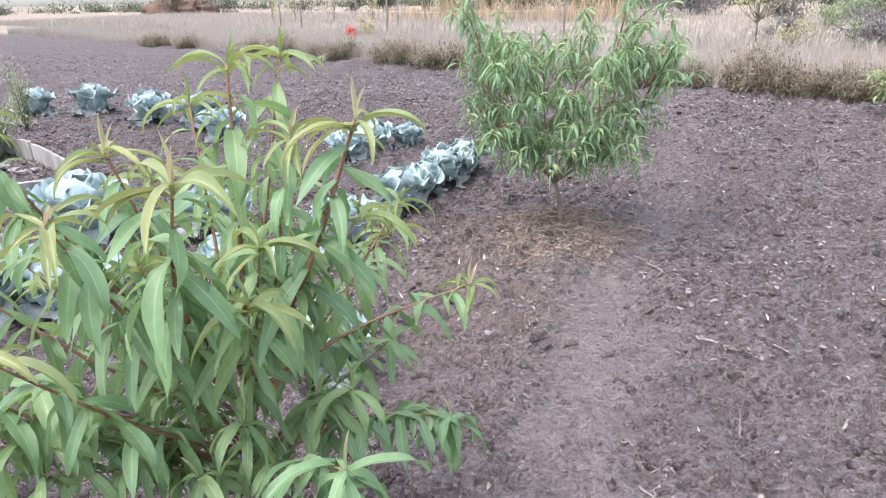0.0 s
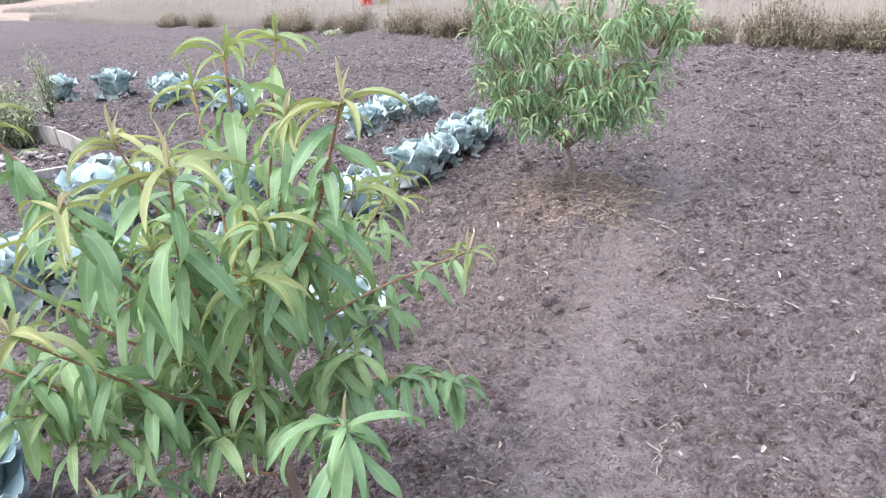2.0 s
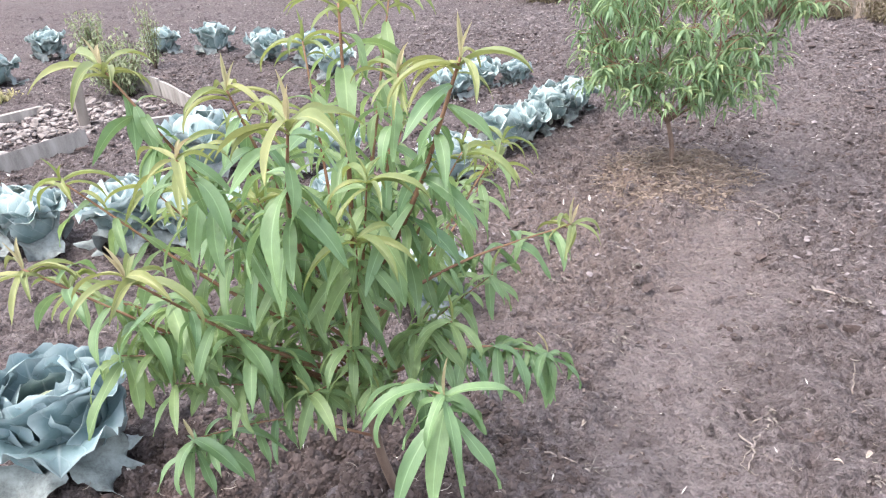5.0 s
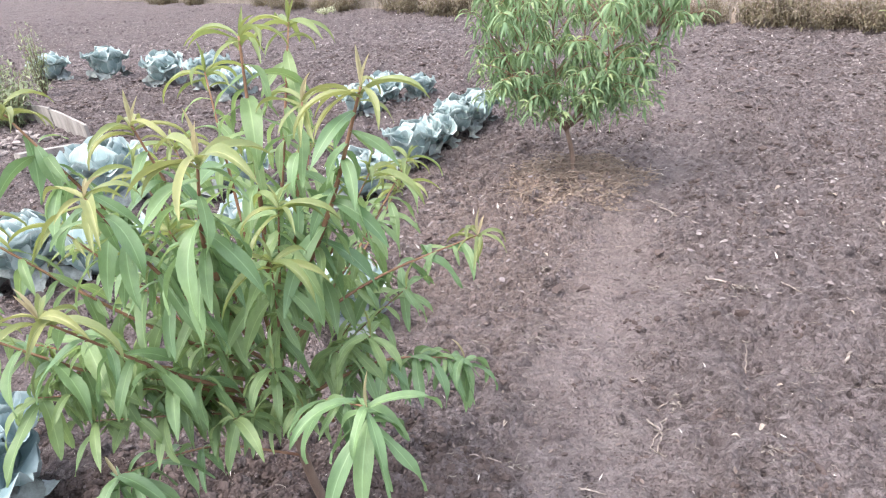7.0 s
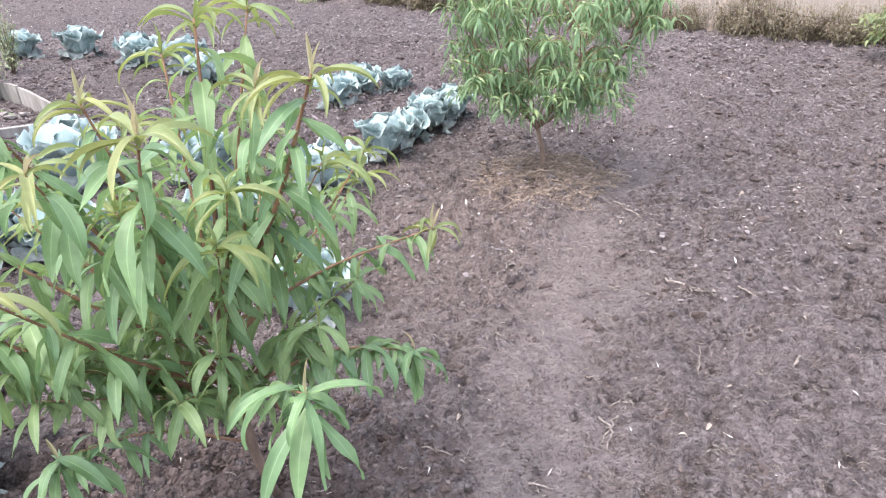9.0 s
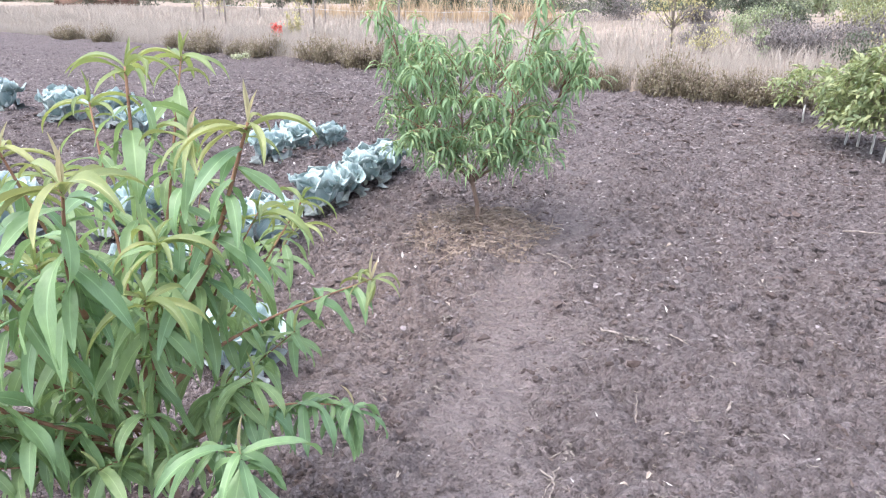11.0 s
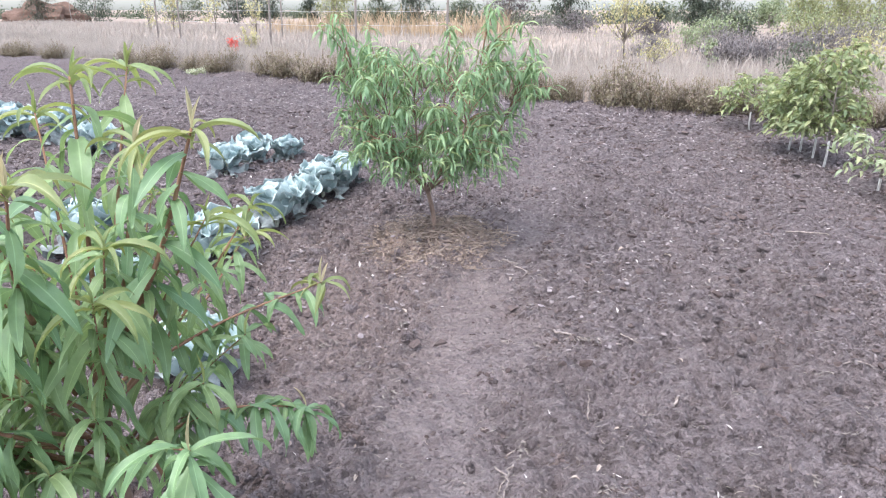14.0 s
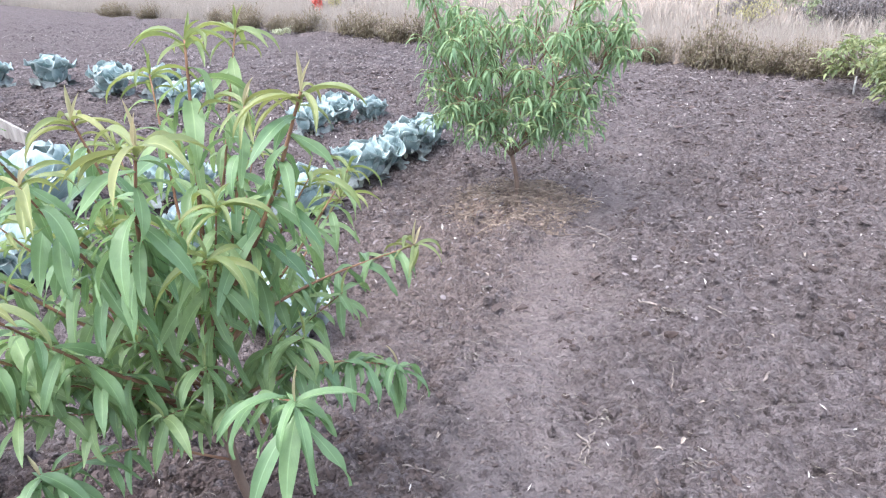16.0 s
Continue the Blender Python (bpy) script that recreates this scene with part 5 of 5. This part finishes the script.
for k, (tx, ty, th, tr) in enumerate(((3.69, 6.66, 1.16, 0.33), (3.77, 7.05, 0.95, 0.34), (3.77, 7.33, 0.90, 0.34), (3.81, 7.69, 0.66, 0.34), (3.96, 9.12, 0.66, 0.42))):
    row_sapling(tx, ty, th, tr, "young green sapling with a whitewashed trunk", WALNUT, 20 + k, 19 if th > 0.8 else 13, 4, 0.27, 1.05)
row_sapling(3.62, 5.62, 0.42, 0.42, "young sapling with pale yellowing leaves", PALE_WALNUT, 31, 9, 3, 0.14)
row_sapling(3.72, 5.02, 0.38, 0.36, "young sapling with pale yellowing leaves", PALE_WALNUT, 32, 8, 3, 0.18)

plant("fruit_tree", 4.2, 17.3, 1.95, 0.66, 0.75, YELLOW, 1000, (0.075, 0.04), "small tree with thin yellow autumn leaves", "tree", "", GREY_BARK, 0.3, 24, 0.026, 3, 0.30, 22)
plant("shrub", 4.8, 16.75, 0.9, 0.52, 0.22, YELLOW, 520, (0.065, 0.028), "sparse yellow-green shrub in dry grass", "shrub", "", GREY_BARK, 0, 10, 0.02, 4, 0.25, 9)
plant("shrub", 6.15, 17.0, 0.85, 0.17, 0.2, GREYGREEN, 260, (0.075, 0.035), "thin upright green shrub in dry grass", "shrub", "", GREY_BARK, 0, 8, 0.015, 5, 0.3)
plant("shrub", 7.8, 24.0, 1.0, 0.45, 0.2, GREYGREEN, 700, (0.10, 0.045), "rounded green shrub at the meadow's far side", "shrub", "", GREY_BARK, 0, 14, 0.03, 6, 0.28)
plant("shrub", 8.1, 14.3, 0.95, 0.75, 0.2, YELLOW, 1100, (0.085, 0.04), "yellowing shrub beyond the saplings", "shrub", "", GREY_BARK, 0, 16, 0.03, 7, 0.28)
plant("shrub", 7.0, 14.2, 0.85, 0.45, 0.2, BUSH, 800, (0.085, 0.04), "green shrub beyond the saplings", "shrub", "", GREY_BARK, 0, 14, 0.03, 8, 0.28)
plant("shrub", 9.8, 15.0, 1.1, 0.9, 0.2, GREYGREEN, 1000, (0.09, 0.045), "green shrub beyond the saplings", "shrub", "", GREY_BARK, 0, 14, 0.03, 9, 0.28)
for k, (sx, sy, sh, sr) in enumerate(((6.9, 18.2, 0.62, 0.55), (7.9, 18.6, 0.68, 0.6), (8.4, 21.5, 0.75, 0.8), (9.8, 21.0, 0.8, 0.9), (11.4, 22.0, 0.85, 1.0), (6.4, 23.5, 0.7, 0.6), (13.4, 25.0, 0.95, 1.2), (15.8, 27.5, 1.0, 1.4), (10.4, 27.0, 0.85, 1.2), (5.9, 45.0, 1.4, 1.2))):
    plant("thicket", sx, sy, sh * 0.95, sr * 1.05, 0.12, GREYBUSH, 1700, (0.10, 0.04), "grey-mauve withered thicket in the meadow", "thicket", "withered thickets", GREY_BARK, 0, 18, 0.02, 40 + k, 0.25)
for k, (sx, sy, sh, sr, mat, words) in enumerate(((12.4, 34.0, 1.15, 0.9, GREYGREEN, "grey-green"), (13.5, 34.5, 1.1, 0.7, BUSH, "dark green"), (15.6, 31.5, 1.0, 1.2, OLIVE, "olive-green"), (17.6, 32.0, 1.05, 1.5, OLIVE, "olive-green"), (20.0, 33.0, 1.2, 1.6, GREYGREEN, "grey-green"),
                                            (10.6, 38.0, 1.0, 1.0, GREYBUSH, "grey-mauve"), (8.4, 48.0, 1.3, 1.4, GREYBUSH, "grey-mauve"), (17.0, 46.0, 1.6, 1.8, BUSH, "dark green"), (24.0, 50.0, 1.8, 2.0, GREYGREEN, "grey-green"))):
    plant("bush", sx, sy, sh, sr, 0.12, mat, 1700, (0.15, 0.075), "low rounded " + words + " bush before the far trees", "bush", "far bushes", GREY_BARK, 0, 22, 0.05, 50 + k, 0.26)
for k, (sx, sy, sh, sr, mat, words) in enumerate(((9.3, 57.0, 3.4, 1.3, DARKTREE, "dark green"), (13.9, 50.0, 2.1, 0.9, BUSH, "green"), (19.0, 57.0, 3.1, 1.1, DARKTREE, "dark green"), (20.6, 57.5, 3.3, 1.2, DARKTREE, "dark green"), (26.0, 60.0, 2.4, 1.2, GREYGREEN, "thin grey-green"),
                                            (25.8, 53.0, 2.5, 1.5, OLIVE, "olive-green"), (29.0, 55.0, 3.0, 2.0, OLIVE, "olive-green"), (33.0, 57.0, 3.4, 2.4, OLIVE, "olive-green"), (5.0, 60.0, 3.8, 1.9, GREYBUSH, "bare grey-mauve"),
                                            (-10.4, 70.0, 3.4, 1.7, OLIVE, "yellow-green"), (-47.0, 85.0, 4.2, 1.9, DARKTREE, "dark green"), (-40.3, 85.0, 4.2, 2.1, DARKTREE, "dark green"), (-21.5, 75.0, 3.8, 1.6, DARKTREE, "dark green"), (-18.4, 76.0, 4.2, 1.7, DARKTREE, "dark green"), (-13.7, 75.0, 4.0, 1.0, DARKTREE, "dark green"),
                                            (-6.8, 75.0, 3.0, 1.1, BUSH, "green"), (-2.8, 75.0, 3.5, 1.6, DARKTREE, "dark green"), (-30.0, 84.0, 3.4, 2.4, BUSH, "green"), (1.6, 78.0, 2.4, 2.0, BUSH, "green"))):
    plant("tree", sx, sy, sh, sr, 0.5, mat, 2000, (0.22, 0.11), words + " leafy tree on the horizon", "tree", "trees on the horizon", GREY_BARK, 0, 26, 0.10, 60 + k, 0.22)


def far_wood():
    """The distant belt of trees along the horizon."""
    pts = []
    for k in range(190):
        a = radians(-62 + 124 * rnd.random())
        d = (72 if a > -0.14 else 135) + 45 * rnd.random()
        gap = 0.35 + 0.65 * float(vn(a * 7, 1.0, 1, 4))
        h, rad = (0.9 + 1.1 * rnd.random()) * gap, 1.8 + 2.0 * rnd.random()
        p, _ = crown_points(260, 9, rad, 0.1, h, rnd, 0.3)
        pts.append(p + np.array([d * math.sin(a), d * math.cos(a), 0]))
    bd = leaf_cloud(np.concatenate(pts), 0.45, 0.24, rnd)
    tagged(new("far_wood", bd.mesh("far_wood", BUSH, False)), "distant dark belt of trees along the horizon", "wood", kind="stuff")


far_wood()


# ---- meadow ----
def meadow_grass():
    def blades(n, d0, d1, x0, x1, height, width, name, label, mat):
        x = x0 + (x1 - x0) * rng.random(n)
        d = d0 + (d1 - d0) * rng.random(n) ** 1.5
        y = border(x) + d
        keep = vn(x, y, 0.9, 3) + 0.25 * rng.random(n) > 0.28
        x, y = x[keep], y[keep]
        n = len(x)
        h = height * (0.45 + 0.75 * rng.random(n)) * (0.6 + 0.7 * vn(x, y, 0.35, 12))
        a = rng.random(n) * 6.283
        lean = 0.28 * rng.standard_normal((n, 2)) * h[:, None]
        w = width * (0.6 + 0.8 * rng.random(n))
        z = heights(x, y) - 0.02
        c, s = np.cos(a) * w / 2, np.sin(a) * w / 2
        v = np.empty((n, 5, 3))
        v[:, 0] = np.stack([x - c, y - s, z], -1)
        v[:, 1] = np.stack([x + c, y + s, z], -1)
        v[:, 2] = np.stack([x + 0.35 * lean[:, 0] - 0.6 * c, y + 0.35 * lean[:, 1] - 0.6 * s, z + 0.6 * h], -1)
        v[:, 3] = np.stack([x + 0.35 * lean[:, 0] + 0.6 * c, y + 0.35 * lean[:, 1] + 0.6 * s, z + 0.6 * h], -1)
        v[:, 4] = np.stack([x + lean[:, 0], y + lean[:, 1], z + h], -1)
        f = np.array([(0, 1, 3), (0, 3, 2), (2, 3, 4)])
        f = (f[None] + (np.arange(n) * 5)[:, None, None]).reshape(-1, 3)
        me = bpy.data.meshes.new(name)
        me.from_pydata(v.reshape(-1, 3).tolist(), [], f.tolist())
        me.materials.append(mat)
        tagged(new(name, me), label, "grass", kind="stuff")

    blades(110000, 0.12, 9, -30, 10, 0.42, 0.0065, "meadow_grass", "tall pale dry meadow grass", GRASS)
    blades(50000, 6, 40, -50, 24, 0.45, 0.028, "far_meadow_grass", "pale dry grass across the far meadow", GRASS)
    blades(1500, 26, 33, -12, 3.5, 1.35, 0.05, "dry_corn", "stand of dry orange corn stalks beyond the meadow", CORN)


CORN = plain("dry_corn_stalk", (0.22, 0.155, 0.10), (0.42, 0.32, 0.21), 0.5, 0.9, 0.1, 0.2, 0.003, True)
meadow_grass()


def make_weed(seed, at, label):
    r = random.Random(seed)
    root = thing("weed_clump", at, label, "weed", "weeds along the field's edge")
    stems, tops, leaves = Build(), [], []
    for k in range(80):
        a, q = r.random() * 6.283, 0.42 * math.sqrt(r.random())
        h = (0.26 + 0.30 * r.random()) * (1.25 - 1.5 * q)
        b = Vector((q * math.cos(a), 0.7 * q * math.sin(a), -0.02))
        t = b + Vector((0.12 * r.gauss(0, 1), 0.12 * r.gauss(0, 1), h))
        tube(stems, [b, b.lerp(t, 0.5) + Vector((0.02 * r.gauss(0, 1), 0.02 * r.gauss(0, 1), 0)), t], [0.0045, 0.0035, 0.002], 4)
        for j in range(22):
            s = 0.08 + 0.88 * r.random()
            leaves.append(b.lerp(t, s) + Vector((0.035 * r.gauss(0, 1), 0.035 * r.gauss(0, 1), 0)))
        for j in range(12):
            tops.append(t + Vector((0.05 * r.gauss(0, 1), 0.05 * r.gauss(0, 1), -0.16 * r.random() ** 1.5 + 0.04 * r.gauss(0, 1))))
    part("stalk_mass", stems.mesh("stalk_mass", WEEDSTEM), root, "brown dry stems", "stuff")
    part("foliage", leaf_cloud(np.array(leaves), 0.060, 0.024, r).mesh("foliage", WEED, False), root, "dull olive leaves", "stuff")
    n = len(tops)
    sc = (0.003 + 0.005 * rng.random(n))[:, None] * np.ones((n, 3))
    v = np.einsum("nij,kj->nki", turns(n, 1) * sc[:, None, :], ICO_V) + np.array(tops)[:, None]
    f = (ICO_F[None] + (np.arange(n) * len(ICO_V))[:, None, None]).reshape(-1, 3)
    bd = Build()
    bd.add(v.reshape(-1, 3), f.tolist())
    part("seed_fluff", bd.mesh("seed_fluff", SEEDHEAD, False), root, "pale fluffy seed heads", "stuff")
    return root


def weeds():
    xs = (-14.6, -13.9, -12.2, -8.9, -7.9, -7.5, -6.3, -5.8, -5.4, -3.9, -3.45, -2.9, -2.45, -1.3, -0.5, 0.3, 1.3, 1.65, 2.05, 2.75, 3.1, 3.45, 3.8, 4.2, 4.7, 5.3, 5.7, 6.4, 7.1, 7.8)
    made = []
    for k, x in enumerate(xs):
        y = border(x) + 0.12 + 0.12 * math.sin(5 * k)
        if k < 3:
            made.append(make_weed(70 + k, (x, y, hz(x, y)), "dull brown-green weed clump with pale seed heads"))
        else:
            s = 0.75 + 0.5 * rnd.random()
            ob = copy_thing(made[k % 3], pose(x, y, hz(x, y), 0, 0, 360 * rnd.random()))
            ob.scale = (s, s, s * (0.9 + 0.25 * rnd.random()))


weeds()


def herb(x, y, height, spread_r, mat, label, stems_n=22, seed=0, leaf=(0.055, 0.018)):
    """A feathery branching herb with tiny leaves."""
    r = random.Random(seed)
    root = thing("tall_weed", (x, y, hz(x, y) - 0.01), label, "weed")
    stems, pts = Build(), []
    for k in range(stems_n):
        a, q = r.random() * 6.283, spread_r * math.sqrt(r.random())
        t = Vector((q * math.cos(a), q * math.sin(a), height * (0.45 + 0.55 * r.random())))
        line = curve([Vector((0.1 * t.x, 0.1 * t.y, -0.02)), t * 0.5 + Vector((0.1 * t.x, 0.1 * t.y, 0.03)), t], 5)
        tube(stems, line, [0.005 - 0.0035 * i / len(line) for i in range(len(line))], 4)
        for q, at in leaf_stations(line, 0.15, 34):
            pts.append(at + Vector((0.03 * r.gauss(0, 1), 0.03 * r.gauss(0, 1), 0.02 * r.gauss(0, 1))))
    part("stalk_mass", stems.mesh("stalk_mass", WEEDSTEM), root, kind="stuff")
    part("foliage", leaf_cloud(np.array(pts), leaf[0], leaf[1], r).mesh("foliage", mat, False), root, kind="stuff")


herb(-5.72, 6.12, 0.76, 0.40, GREYGREEN, "feathery grey-green weed by the bed", 46, 1, (0.065, 0.024))
herb(-8.9, 9.2, 0.68, 0.30, GREYGREEN, "tall pale green weed gone to seed", 26, 2, (0.065, 0.024))
herb(-6.57, 7.75, 0.92, 0.14, GREYGREEN, "thin pale green weed gone to seed", 18, 3)
herb(-6.9, 5.6, 0.16, 0.2, YELLOW, "low yellow-green weed at the bed", 10, 7)
herb(-7.2, 24.6, 0.56, 0.16, RED, "small shrub with bright red autumn leaves", 14, 4, (0.11, 0.06))
herb(-6.6, 24.9, 0.95, 0.45, YELLOW, "small shrub with yellow autumn leaves", 12, 5, (0.09, 0.05))
herb(-5.95, 17.0, 0.26, 0.3, PALEBLOOM, "low pale flowering weed at the soil's edge", 18, 6)
for k, (sx, sy) in enumerate(((-16.3, 44.0), (-13.5, 43.0), (-10.6, 41.0), (-21.0, 52.0))):
    plant("young_tree", sx, sy, 2.6, 0.6, 0.5, YELLOW, 260, (0.16, 0.08), "slim young tree with pale yellow leaves", "tree", "young trees along the far row", GREY_BARK, 0, 10, 0.04, 90 + k, 0.3)


def post(x, y, height, radius):
    bd = Build()
    tube(bd, [(0, 0, -0.3), (0.01, 0, height * 0.5), (0.03, 0.01, height - 0.02), (0.03, 0.01, height)], [radius, radius * 0.95, radius * 0.9, radius * 0.6], 7)
    ob = new("post", bd.mesh("post", POSTWOOD, False))
    ob.location = (x, y, hz(x, y))
    tagged(ob, "dark wooden post of the far trellis row", "post", "posts of the far trellis")


for px, py, ph in ((-13.7, 34.8, 2.3), (-12.1, 33.3, 2.6), (-6.5, 27.0, 2.1), (-3.0, 24.1, 1.85), (0.0, 24.1, 1.85), (-7.8, 34.8, 2.2), (-20.8, 64.6, 2.6), (-18.2, 64.6, 2.5), (-41.0, 80.8, 2.7)):
    post(px, py, ph, 0.042)


def trellis_wire():
    row = ((-13.7, 34.8), (-12.1, 33.3), (-6.5, 27.0), (-3.0, 24.1), (0.0, 24.1))
    for a, b in zip(row, row[1:]):
        for z in (0.95, 1.4):
            bd = Build()
            tube(bd, [(0, 0, z), ((b[0] - a[0]) / 2, (b[1] - a[1]) / 2, z - 0.04), (b[0] - a[0], b[1] - a[1], z)], [0.006] * 3, 5)
            ob = new("wire", bd.mesh("wire", WIRE))
            ob.location = (*a, hz(*a))
            tagged(ob, "thin grey wire stretched between far posts", "wire", "wires of the far trellis")


trellis_wire()


def heap():
    bm = bmesh.new()
    bmesh.ops.create_icosphere(bm, subdivisions=4, radius=1)
    for v in bm.verts:
        k = 1 + 0.25 * noise.noise(v.co * 2.1) + 0.1 * noise.noise(v.co * 6)
        v.co = Vector((v.co.x * 5.2 * k, v.co.y * 3 * k, max(v.co.z, -0.1) * 2.4 * k))
    me = bpy.data.meshes.new("haystack")
    bm.to_mesh(me)
    bm.free()
    me.materials.append(HEAP)
    ob = new("haystack", me)
    ob.location = (-50, 92, 0)
    tagged(ob, "brown weathered heap of hay far across the meadow", "haystack")


heap()
